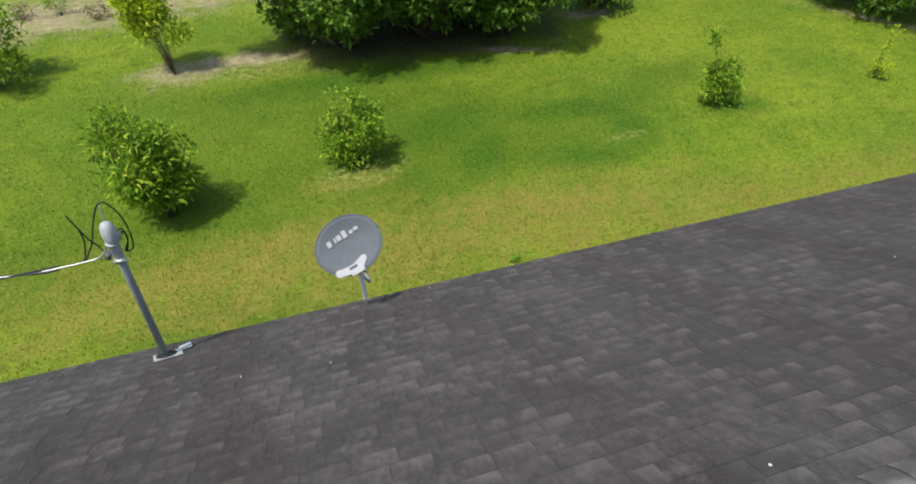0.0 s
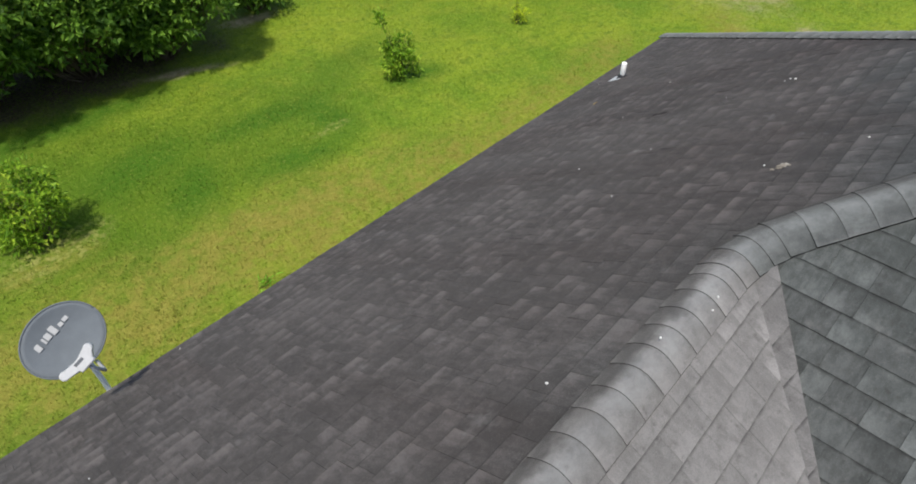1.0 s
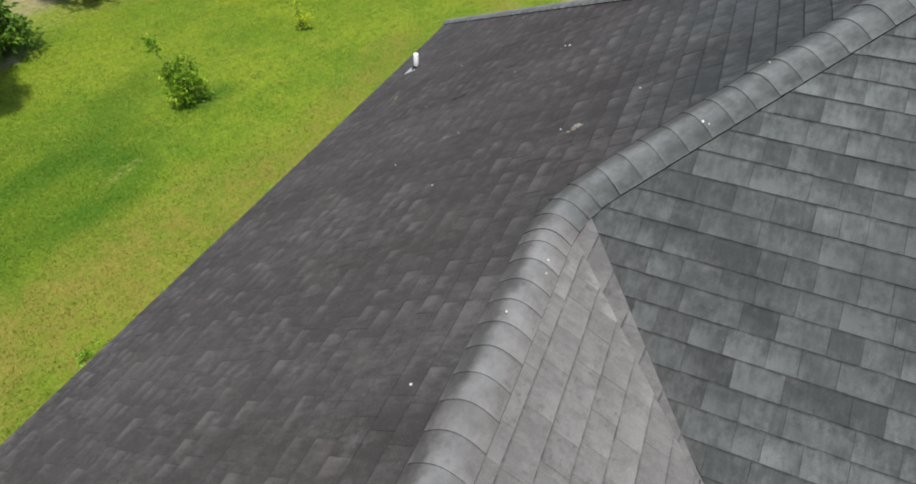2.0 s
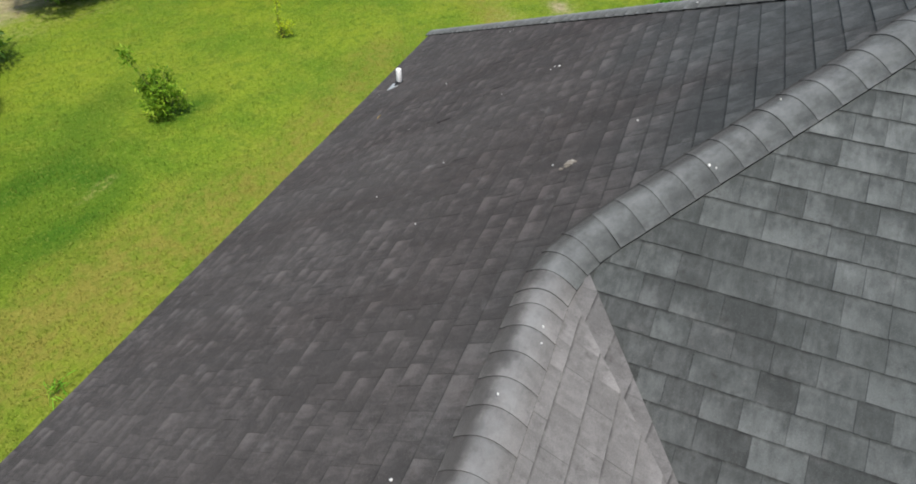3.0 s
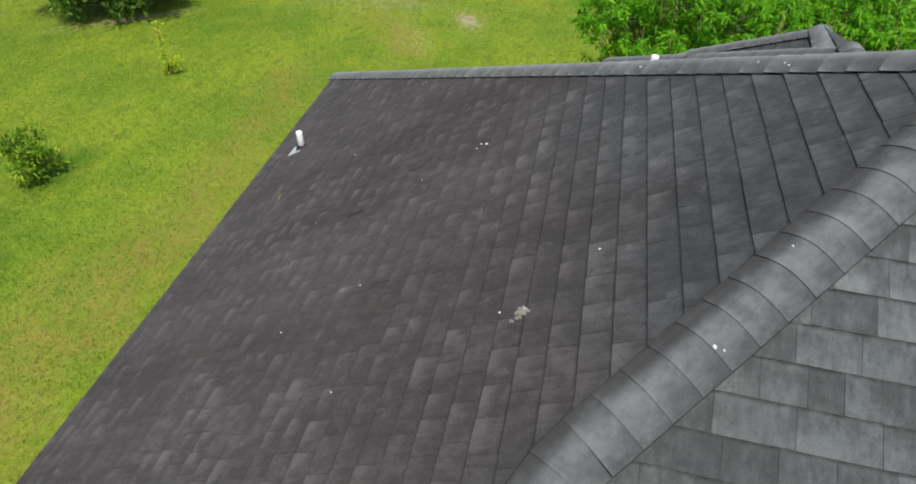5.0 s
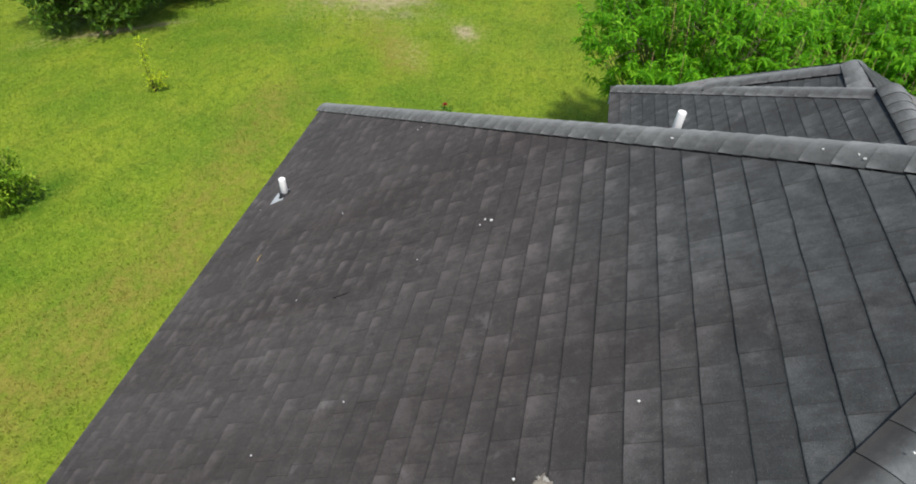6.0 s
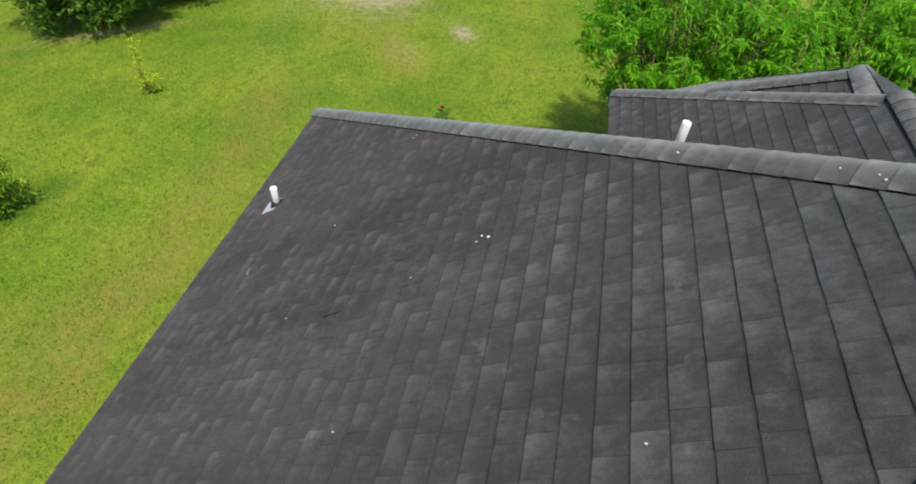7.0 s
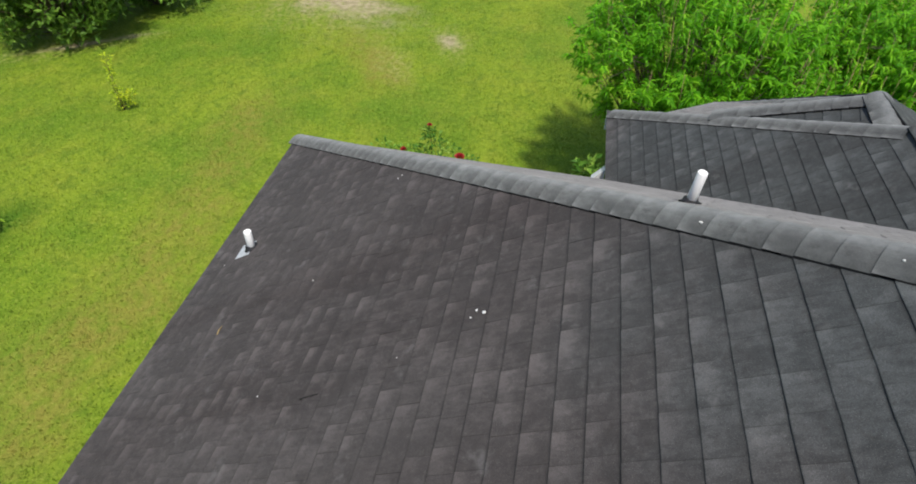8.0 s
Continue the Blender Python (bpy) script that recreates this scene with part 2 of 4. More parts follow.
STRAW = [(18.3, 7.4, 2.2, 1.3, 66), (16.72, 3.70, 0.7, 0.4, 20), (1.2, 9.35, 0.7, 0.35, 0), (15.4, 4.7, 0.8, 0.35, 30), (-0.4, 14.2, 1.7, 0.6, 0), (14.9, 12.1, 1.5, 0.35, -55), (6.2, 8.98, 0.35, 0.1, 0), (12.0, 16.2, 2.0, 1.2, 0)]
THIN = [(15.1, 4.8, 0.9, 0.45, 30), (16.0, 5.6, 1.0, 0.5, 40), (2.6, 7.2, 2.8, 0.95, 4), (-2.4, 7.3, 2.6, 0.85, -4), (5.6, 6.9, 2.4, 0.8, -4), (0.4, 7.4, 1.8, 1.0, 0), (3.6, 7.3, 1.4, 0.7, 0), (-1.6, 7.5, 1.6, 0.5, 10), (9.2, 6.5, 2.6, 0.6, 0), (12.6, 6.9, 1.1, 0.5, 0), (0.9, 9.1, 0.7, 0.25, 0)]
DARK = [(5.25, 8.65, 1.0, 0.38, -10), (5.75, 10.2, 1.2, 0.36, -6), (6.55, 9.3, 0.4, 0.6, 0), (3.15, 10.5, 0.85, 0.5, 20), (3.55, 9.3, 0.75, 0.42, 60), (8.9, 9.3, 0.7, 0.3, 0), (2.6, 12.9, 2.6, 0.4, 0)]
LUSH = [(-0.5, 10.2, 5.0, 4.0, 0), (3.8, 9.9, 3.0, 2.0, 0), (1.6, 12.7, 2.6, 0.5, 0), (-4.0, 8.4, 1.6, 0.9, 0), (-1.4, 6.5, 1.3, 0.4, 0), (8.0, 10.8, 1.8, 0.5, 20)]


def lawn_nodes(name, blade):
    n = Nodes(name, 0.85, 0.2)
    big = n.noise(0.35, 4, 0.6)
    mid = n.noise(1.7, 4, 0.6)
    tuft = n.noise(7.5, 4, 0.7)
    fine = n.noise(30.0, 3, 0.75)
    c = n.mix(n.ramp(big, 0.35, 0.65), (0.128, 0.225, 0.012), (0.222, 0.300, 0.018))
    c = n.mix(n.ramp(mid, 0.42, 0.72, 0.0, 0.6), c, (0.27, 0.30, 0.028))
    c = n.mix(n.ramp(tuft, 0.38, 0.62, 0.3, 0.0), c, (0.058, 0.125, 0.007))
    c = n.mix(n.ramp(n.noise(3.4, 3, 0.6), 0.48, 0.70, 0.0, 0.55), c, (0.080, 0.165, 0.009))
    for p in LUSH:
        c = n.mix(n.math("MULTIPLY", n.patch(*p, wobble=0.7, scale=0.9, soft=0.6), 0.56), c, (0.072, 0.142, 0.006))
    for p in DARK:
        deep = n.math("MULTIPLY", n.patch(*p, wobble=0.45, scale=1.1, soft=0.75), n.ramp(n.noise(4.5, 4, 0.7), 0.3, 0.6, 0.5, 0.92))
        c = n.mix(deep, c, (0.050, 0.132, 0.005))
    for p in THIN:
        dry = n.math("MULTIPLY", n.patch(*p, wobble=1.0, scale=1.1, soft=0.8), n.math("MULTIPLY", n.ramp(n.noise(2.6, 4, 0.65), 0.35, 0.6, 0.35, 1.0), n.ramp(n.noise(6.5, 3, 0.6), 0.36, 0.64, 0.4, 0.9)))
        c = n.mix(dry, c, (0.240, 0.220, 0.038))
    for p in STRAW:
        dry = n.math("MULTIPLY", n.patch(*p, wobble=1.0, scale=1.4, soft=0.8), n.ramp(n.noise(7.0, 4, 0.7), 0.44, 0.62, 0.05, 0.8))
        c = n.mix(dry, c, (0.33, 0.325, 0.095))
    c = n.mix(n.ramp(fine, 0.62, 0.34, 0.0, 0.2), c, n.mix(0.6, c, (0.025, 0.06, 0.004)))
    c = n.mix(n.ramp(fine, 0.58, 0.75, 0.0, 0.35), c, (0.30, 0.32, 0.06))
    clump = n.noise(15.0, 4, 0.7)
    c = n.mix(n.ramp(clump, 0.52, 0.34, 0.0, 0.28), c, n.mix(0.5, c, (0.05, 0.085, 0.004)))
    c = n.mix(n.ramp(clump, 0.54, 0.72, 0.0, 0.35), c, (0.33, 0.34, 0.075))
    if blade:
        r = n.add("ShaderNodeNewGeometry").outputs["Random Per Island"]
        c = n.mix(n.ramp(r, 0.55, 1.0, 0.0, 0.4), c, (0.30, 0.31, 0.07))
        c = n.mix(n.ramp(r, 0.35, 0.0, 0.0, 0.2), c, (0.09, 0.16, 0.012))
    else:
        soil = n.mix(n.ramp(n.noise(5.0, 5, 0.65), 0.3, 0.7), (0.24, 0.20, 0.105), (0.41, 0.355, 0.21))
        # soil and fallen leaves under the citrus row, darkened to stand for its shade
        shaded_soil = n.mix(n.ramp(n.noise(14.0, 4, 0.7), 0.35, 0.65), (0.045, 0.036, 0.022), (0.13, 0.10, 0.06))
        c = n.mix(n.patch(3.9, 14.9, 3.2, 1.35, wobble=0.8, scale=1.2, soft=0.5), c, shaded_soil)
        for p in BARE:
            c = n.mix(n.math("MULTIPLY", n.patch(*p, wobble=1.4, scale=1.6, soft=0.85), n.ramp(n.noise(6.0, 4, 0.7), 0.3, 0.5, 0.35, 1.0)), c, soil)
        n.bump(n.noise(35.0, 4, 0.7), 0.6, 0.03)
    n.done(c)
    if blade:
        shine = n.add("ShaderNodeBsdfTranslucent")
        n.put(shine.inputs["Color"], c)
        both = n.add("ShaderNodeMixShader")
        both.inputs[0].default_value = 0.55
        n.put(both.inputs[1], n.bsdf.outputs[0])
        n.put(both.inputs[2], shine.outputs[0])
        n.put(n.tree.nodes["Material Output"].inputs["Surface"], both.outputs[0])
    return n.mat


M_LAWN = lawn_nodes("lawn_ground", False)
M_BLADE = lawn_nodes("grass_blade", True)


# ---- mesh helpers ----
def mesh_of(name, verts, faces, material, smooth=False, edge=None, tab=None):
    """A mesh of one material; edge: 0 or 1 for each face, 1 for a raw asphalt edge."""
    me = bpy.data.meshes.new(name)
    me.from_pydata([tuple(v) for v in verts], [], faces)
    me.materials.append(material)
    if edge:
        me.materials.append(M_EDGE)
        me.polygons.foreach_set("material_index", edge)
    if tab:
        me.attributes.new("tab", "FLOAT_VECTOR", "POINT").data.foreach_set("vector", [q for t in tab for q in t])
    if smooth:
        me.polygons.foreach_set("use_smooth", [True] * len(me.polygons))
    me.update()
    return me


def part(name, me, parent, label="", m=None):
    """One mesh object under a thing or under a part; me is a mesh or a bmesh with its material."""
    ob = new(name, me)
    ob.parent = parent
    if m is not None:
        ob.matrix_basis = m
    if label:
        ob["label"] = label
    return ob


def from_bm(name, bm, material, smooth=False):
    bmesh.ops.recalc_face_normals(bm, faces=bm.faces)
    me = bpy.data.meshes.new(name)
    bm.to_mesh(me)
    bm.free()
    me.materials.append(material)
    if smooth:
        me.polygons.foreach_set("use_smooth", [True] * len(me.polygons))
    return me


def thing(name, label, category, at=(0, 0, 0), kind="", group=""):
    ob = new(name)
    ob.empty_display_size = 0.2
    ob.location = at
    return tagged(ob, label, category, group, kind)


def lathe(name, profile, material, steps=24, smooth=True):
    """A turned solid about z from (radius, height) pairs."""
    verts, faces = [], []
    for r, z in profile:
        for k in range(steps):
            a = 2 * math.pi * k / steps
            verts.append((r * math.cos(a), r * math.sin(a), z))
    for i in range(len(profile) - 1):
        for k in range(steps):
            a, b = i * steps + k, i * steps + (k + 1) % steps
            faces.append((a, b, b + steps, a + steps))
    faces.append(tuple(range(steps))[::-1])
    faces.append(tuple(range((len(profile) - 1) * steps, len(profile) * steps)))
    return mesh_of(name, verts, faces, material, smooth)


def tube_into(verts, faces, pts, r0, r1, sides=6):
    """Adds a tapered tube along pts to the lists."""
    base = len(verts)
    last = len(pts) - 1
    for i, p in enumerate(pts):
        p = Vector(p)
        way = (Vector(pts[min(i + 1, last)]) - Vector(pts[max(i - 1, 0)])).normalized()
        side = way.cross(Vector((0.31, 0.17, 0.93)))
        side = (side if side.length > 1e-3 else way.cross(Vector((1, 0, 0)))).normalized()
        up = side.cross(way)
        r = r0 + (r1 - r0) * i / last
        for k in range(sides):
            a = 2 * math.pi * k / sides
            verts.append(p + side * (r * math.cos(a)) + up * (r * math.sin(a)))
    for i in range(last):
        for k in range(sides):
            a, b = base + i * sides + k, base + i * sides + (k + 1) % sides
            faces.append((a, b, b + sides, a + sides))
    faces.append(tuple(base + k for k in range(sides))[::-1])
    faces.append(tuple(base + last * sides + k for k in range(sides)))


def tube(name, pts, r0, r1, material, sides=8):
    verts, faces = [], []
    tube_into(verts, faces, pts, r0, r1, sides)
    return mesh_of(name, verts, faces, material, True)


def box(name, lo, hi, material, bevel=0.0):
    bm = bmesh.new()
    bmesh.ops.create_cube(bm, size=1.0)
    for v in bm.verts:
        v.co = Vector([lo[i] + (hi[i] - lo[i]) * (v.co[i] + 0.5) for i in range(3)])
    if bevel:
        bmesh.ops.bevel(bm, geom=bm.edges[:], offset=bevel, segments=2, affect="EDGES")
    return from_bm(name, bm, material)


# ---- the ground ----
def ground_height(x, y):
    return 0.05 * noise.noise(Vector((x * 0.22, y * 0.22, 0.0))) + 0.02 * noise.noise(Vector((x * 0.9, y * 0.9, 3.0)))


def build_ground():
    near = [-14 + 0.5 * k for k in range(89)]
    far = [-1500, -400, -120, -50, -25]
    xs = far + near + [40, 70, 150, 450, 1500]
    verts, faces = [], []
    for x in xs:
        for y in xs:
            flat = max(abs(x - 8), abs(y - 8)) > 26
            verts.append((x, y, 0.0 if flat else ground_height(x, y)))
    m = len(xs)
    for i in range(m - 1):
        for k in range(m - 1):
            a = i * m + k
            faces.append((a, a + m, a + m + 1, a + 1))
    ob = new("ground", mesh_of("ground", verts, faces, M_LAWN, True))
    tagged(ob, "flat back yard with mown green lawn and bare sandy patches", "ground", kind="structure")


build_ground()


def inside_patch(x, y, p, grow=1.0):
    a = radians(p[4])
    dx, dy = x - p[0], y - p[1]
    u, v = (dx * np.cos(a) + dy * np.sin(a)) / p[2], (-dx * np.sin(a) + dy * np.cos(a)) / p[3]
    return np.hypot(u, v) < grow


def build_grass(count=430000):
    """Single bent blades over the part of the yard beside the house."""
    rng = np.random.default_rng(7)
    x, y = rng.uniform(-8.0, 21.0, count), rng.uniform(-1.0, 19.5, count)
    keep = (y > 3.75) | (x > 9.6)
    for p in BARE:
        keep &= ~(inside_patch(x, y, p, 0.95) & (rng.random(count) < 0.85))
    x, y = x[keep], y[keep]
    n = len(x)
    z = np.array([ground_height(a, b) for a, b in zip(x, y)]) - 0.004
    turn, lean = rng.uniform(0, 2 * np.pi, n), rng.uniform(0.012, 0.05, n)
    h, w = rng.uniform(0.014, 0.044, n), rng.uniform(0.0035, 0.008, n)
    dx, dy = np.cos(turn), np.sin(turn)
    co = np.empty((n, 3, 3))
    co[:, 0] = np.stack([x - dy * w, y + dx * w, z], 1)
    co[:, 1] = np.stack([x + dy * w, y - dx * w, z], 1)
    co[:, 2] = np.stack([x + dx * lean, y + dy * lean, z + h], 1)
    me = bpy.data.meshes.new("grass")
    me.vertices.add(n * 3)
    me.vertices.foreach_set("co", co.ravel())
    me.loops.add(n * 3)
    me.loops.foreach_set("vertex_index", np.arange(n * 3, dtype=np.int32))
    me.polygons.add(n)
    me.polygons.foreach_set("loop_start", np.arange(0, n * 3, 3, dtype=np.int32))
    me.materials.append(M_BLADE)
    me.update(calc_edges=True)
    tagged(new("grass", me), "short green lawn grass with yellowed dry blades", "grass", kind="stuff")


build_grass()

# ---- the house: roof planes ----
PITCH, EAVE_Z, EAVE_Y = 0.591, 2.765, 3.648
EXPOSED = 0.127
LOW_RIDGE_Y = 0.59
WEST_X = -7.0                       # end of the low wing, out of sight


def rear_z(y):
    return EAVE_Z + PITCH * (EAVE_Y - y)


NEAR_HIP = 3.04                      # x + y along the near hip
LOW_Z = rear_z(LOW_RIDGE_Y)
BEND = Vector((NEAR_HIP - LOW_RIDGE_Y, LOW_RIDGE_Y, LOW_Z))
APEX = Vector((3.983, -0.943, rear_z(-0.943)))
CORNER = Vector((8.253, EAVE_Y, EAVE_Z))
LOW_FRONT_Y = LOW_RIDGE_Y - (EAVE_Y - LOW_RIDGE_Y)
SIDE_X = NEAR_HIP - EAVE_Y
FRONT_Y = APEX.y - (APEX.x - SIDE_X)
VALLEY = BEND + Vector((0.02, 0.0, 0.0))
INNER = Vector((SIDE_X, LOW_FRONT_Y, EAVE_Z))
WING_Y, WING_RIDGE_Y, WING_Z = 0.43, -1.563, 4.135
FAR_SKEW = 0.0569                    # the far eave runs a little out of square


def far_x(y):
    return CORNER.x - FAR_SKEW * (EAVE_Y - y)


FAR_PITCH = (APEX.z - EAVE_Z) / (far_x(APEX.y) - APEX.x)
WING_PITCH = (WING_Z - EAVE_Z) / (WING_Y - WING_RIDGE_Y)
WING_FRONT_Y = 2 * WING_RIDGE_Y - WING_Y
WING_CORNER = Vector((9.40, WING_Y, EAVE_Z))
WING_APEX = Vector((7.153, WING_RIDGE_Y, WING_Z))
WING_FOOT = Vector((far_x(WING_Y), WING_Y, EAVE_Z))
WING_JOIN = Vector((far_x(WING_RIDGE_Y) - (WING_Z - EAVE_Z) / FAR_PITCH, WING_RIDGE_Y, WING_Z))
END_PEAK = Vector((7.86, -1.50, 4.02))        # the lower roof behind the wing's hip
END_JOIN = Vector((7.28, -1.45, 4.00))
END_TOP = END_PEAK - Vector((0.0, 0.0, 0.06))
END_CROSS = Vector((8.50, -0.37, 3.31))
END_EAVE = Vector((9.37, -0.66, 3.00))
END_LOW = Vector((9.152, -0.181, 2.90))


def V(x, y, z):
    return Vector((x, y, z))


house = thing("house", "single-storey house with weathered grey asphalt shingle hip roofs", "house", (0, 0, 0))


WIDTHS = (0.118, 0.132, 0.146, 0.160, 0.178, 0.205)
MIXED = (0.105, 0.122, 0.142, 0.165, 0.195, 0.245)
WIDE = (0.132, 0.15, 0.17, 0.19, 0.22, 0.265)


def tab_mesh(name, material, seed, width):
    """One shingle tab: a thin wedge, thick at its lower edge, that tucks under the next course."""
    rng = random.Random(seed)
    w, t = width - 0.0006, rng.uniform(0.0065, 0.0085)
    low = [rng.uniform(-0.0012, 0.0012) for _ in range(3)]
    curl = [rng.uniform(0.0, 0.0015) for _ in range(3)]
    verts = []
    for i, u in enumerate((0.0004, w / 2, w)):
        verts += [(u, low[i], 0.0), (u, low[i] + 0.0005, t + curl[i] - 0.0015), (u, low[i] + 0.004, t + curl[i]), (u, EXPOSED + 0.014, 0.0025), (u, EXPOSED + 0.014, 0.0)]
    faces = []
    for i in range(2):
        a, b = i * 5, i * 5 + 5
        for k in range(4):
            faces.append((a + k, b + k, b + k + 1, a + k + 1))
    faces += [(0, 1, 2, 3, 4), (14, 13, 12, 11, 10)]
    return mesh_of(name, verts, faces, material, edge=[1, 0, 0, 0, 1, 0, 0, 0, 0, 0], tab=[(v[0], v[1], width) for v in verts])


def clip(poly, cut):
    """poly cut down to the inside of the convex polygon cut (counter-clockwise)."""
    for i in range(len(cut)):
        (ax, ay), (bx, by) = cut[i], cut[(i + 1) % len(cut)]
        out = []
        for k in range(len(poly)):
            p, q = poly[k], poly[(k + 1) % len(poly)]
            dp = (bx - ax) * (p[1] - ay) - (by - ay) * (p[0] - ax)
            dq = (bx - ax) * (q[1] - ay) - (by - ay) * (q[0] - ax)
            if dp >= 0:
                out.append(p)
            if dp * dq < 0:
                f = dp / (dp - dq)
                out.append((p[0] + f * (q[0] - p[0]), p[1] + f * (q[1] - p[1])))
        poly = out
        if len(poly) < 3:
            return []
    return poly


def ccw(poly):
    area = sum(p[0] * q[1] - q[0] * p[1] for p, q in zip(poly, poly[1:] + poly[:1]))
    return poly if area > 0 else poly[::-1]


def roof_face(name, label, areas, origin, along, up, material, single, seed, shift=0.0, widths=WIDTHS, courses=None):
    """A roof plane with its deck, felt and courses of tabs. areas: convex pieces of the plane, joined edge to edge.
    single: says by its middle whether a tab is an object of its own. courses: heights of the lower edges up the slope."""
    along, up = Vector(along).normalized(), Vector(up).normalized()
    out = along.cross(up)
    rng = random.Random(seed)
    flat = [ccw([((p - origin).dot(along), (p - origin).dot(up)) for p in a]) for a in areas]
    verts, faces = [], []
    for a in areas:                                   # the deck, 3 cm thick
        k, n = len(verts), len(a)
        verts += [p - out * 0.002 for p in a] + [p - out * 0.035 for p in a]
        faces += [tuple(range(k, k + n)), tuple(range(k + n, k + 2 * n))[::-1]]
        faces += [(k + i, k + n + i, k + n + (i + 1) % n, k + (i + 1) % n) for i in range(n)]
    face = part(name, mesh_of(name, verts, faces, M_FELT), house, label)
    kinds = [tab_mesh("shingle", material, seed * 20 + k, widths[k % 6]) for k in range(18)]
    turn = Matrix((along, up, out)).transposed().to_4x4()
    us = [p[0] for f in flat for p in f]
    vs = [p[1] for f in flat for p in f]
    verts, faces, edge, tab = [], [], [], []
    left = 300
    if courses is None:
        lowest = math.floor((min(vs) - shift) / EXPOSED)
        courses = [shift + row * EXPOSED for row in range(lowest, math.ceil((max(vs) - shift) / EXPOSED) + 2)]
    for v, above in zip(courses, courses[1:]):
        tall = above - v
        stretch = tall / EXPOSED
        if v > max(vs) or above < min(vs):
            continue
        u = min(us) - rng.uniform(0.0, 0.3)
        while u < max(us):
            me = rng.choice(kinds)
            wide = widths[kinds.index(me) % 6]
            rect = [(u, v), (u + wide, v), (u + wide, above), (u, above)]
            bits = [b for b in (clip(rect, f) for f in flat) if b]
            area = sum(abs(sum(p[0] * q[1] - q[0] * p[1] for p, q in zip(b, b[1:] + b[:1]))) / 2 for b in bits)
            whole = area > 0.985 * wide * tall
            mid = origin + along * (u + wide / 2) + up * (v + tall / 2)
            sag = rng.uniform(-0.0006, 0.0010)
            if whole and left > 0 and single(mid):
                m = Matrix.Translation(origin + along * u + up * v + out * sag) @ turn @ Matrix.Diagonal((1, stretch, 1, 1))
                part("shingle", me, face, m=m)
                left -= 1
            elif whole:
                k = len(verts)
                verts += [origin + along * (u + p.co.x) + up * (v + p.co.y * stretch) + out * (p.co.z + sag) for p in me.vertices]
                faces += [tuple(k + i for i in f.vertices) for f in me.polygons]
                edge += [f.material_index for f in me.polygons]
                tab += [(p.co.x, p.co.y, wide) for p in me.vertices]
            else:
                for b in bits:
                    k, n = len(verts), len(b)
                    lift = [0.0068 - 0.0045 * min(1.0, max(0.0, (p[1] - v) / tall)) for p in b]
                    verts += [origin + along * p[0] + up * p[1] + out * h for p, h in zip(b, lift)]
                    verts += [origin + along * p[0] + up * p[1] for p in b]
                    faces += [tuple(range(k, k + n)), tuple(range(k + n, k + 2 * n))[::-1]]
                    faces += [(k + i, k + n + i, k + n + (i + 1) % n, k + (i + 1) % n) for i in range(n)]
                    edge += [0] * (n + 2)
                    tab += [(p[0] - u, (p[1] - v) / stretch, wide) for p in b] * 2
            u += wide
    if faces:
        rest = part("shingle_cover", mesh_of("shingle_cover", verts, faces, material, edge=edge, tab=tab), face)
        rest["kind"] = "stuff"
    return face


WS = (-1, -0.75, -0.5, -0.3, -0.15, 0, 0.15, 0.3, 0.5, 0.75, 1)


def cap_frame(way, n_left, n_right):
    """The two directions down the slopes beside a ridge, and the way out of the roof."""
    way, n_left, n_right = way.normalized(), n_left.normalized(), n_right.normalized()
    a, b = way.cross(n_left).normalized(), n_right.cross(way).normalized()
    return way, (-a if a.z > 0 else a), (-b if b.z > 0 else b), (n_left + n_right).normalized()


def cap_mesh(first, last, gap, rng, material):
    """One cap bent over the ridge, from the frame first at its lower end to the frame last at its tucked end, gap apart."""
    half, soft, t = 0.130, 0.10, rng.uniform(0.0045, 0.0065)

    def section(fr, lift):
        way, a, b, upward = fr
        pts = []
        for w in WS:
            x = w * half
            k = math.sqrt(x * x + soft * soft)
            pts.append((a - b) * (x / 2) + (a + b) * (k / 2) + upward * (lift + 0.0265 + 0.0295 * (1 - w * w)))
        return pts

    skew, n = rng.uniform(-0.002, 0.002), len(WS)
    w0 = [first[0] * (skew * w) for w in WS]
    rows = [[p + q for p, q in zip(section(first, t), w0)],
            [p + gap * 0.5 for p in section(first, t * 0.55)],
            [p + gap for p in section(last, 0.001)],
            [p + q for p, q in zip(section(first, t - 0.0005), w0)], [p + q for p, q in zip(section(first, -0.006), w0)]]
    verts = [p for r in rows for p in r]
    faces = []
    for s, e in ((0, 1), (1, 2), (4, 3)):
        for i in range(n - 1):
            faces.append((s * n + i, e * n + i, e * n + i + 1, s * n + i + 1))
    for i in (0, n - 1):                              # the raw edges along both sides
        k = len(verts)
        verts += [rows[q][i] - first[3] * 0.007 for q in range(3)]
        faces += [(q * n + i, (q + 1) * n + i, k + q + 1, k + q) for q in range(2)]
    reach = gap.length
    tab = [(w * half, v, half) for v in (0.0, reach * 0.5, reach, 0.0, 0.0) for w in WS] + [(0.0, 0.06, half)] * 6
    me = mesh_of("cap_shingle", verts, faces, material, True, [0] * (2 * n - 2) + [1] * (n + 3), tab)
    bm = bmesh.new()
    bm.from_mesh(me)
    bmesh.ops.recalc_face_normals(bm, faces=bm.faces)
    up = first[3]
    for f in bm.faces:
        if f.normal.dot(up - first[0] * 0.6) < 0:
            f.normal_flip()
    bm.to_mesh(me)
    bm.free()
    return me


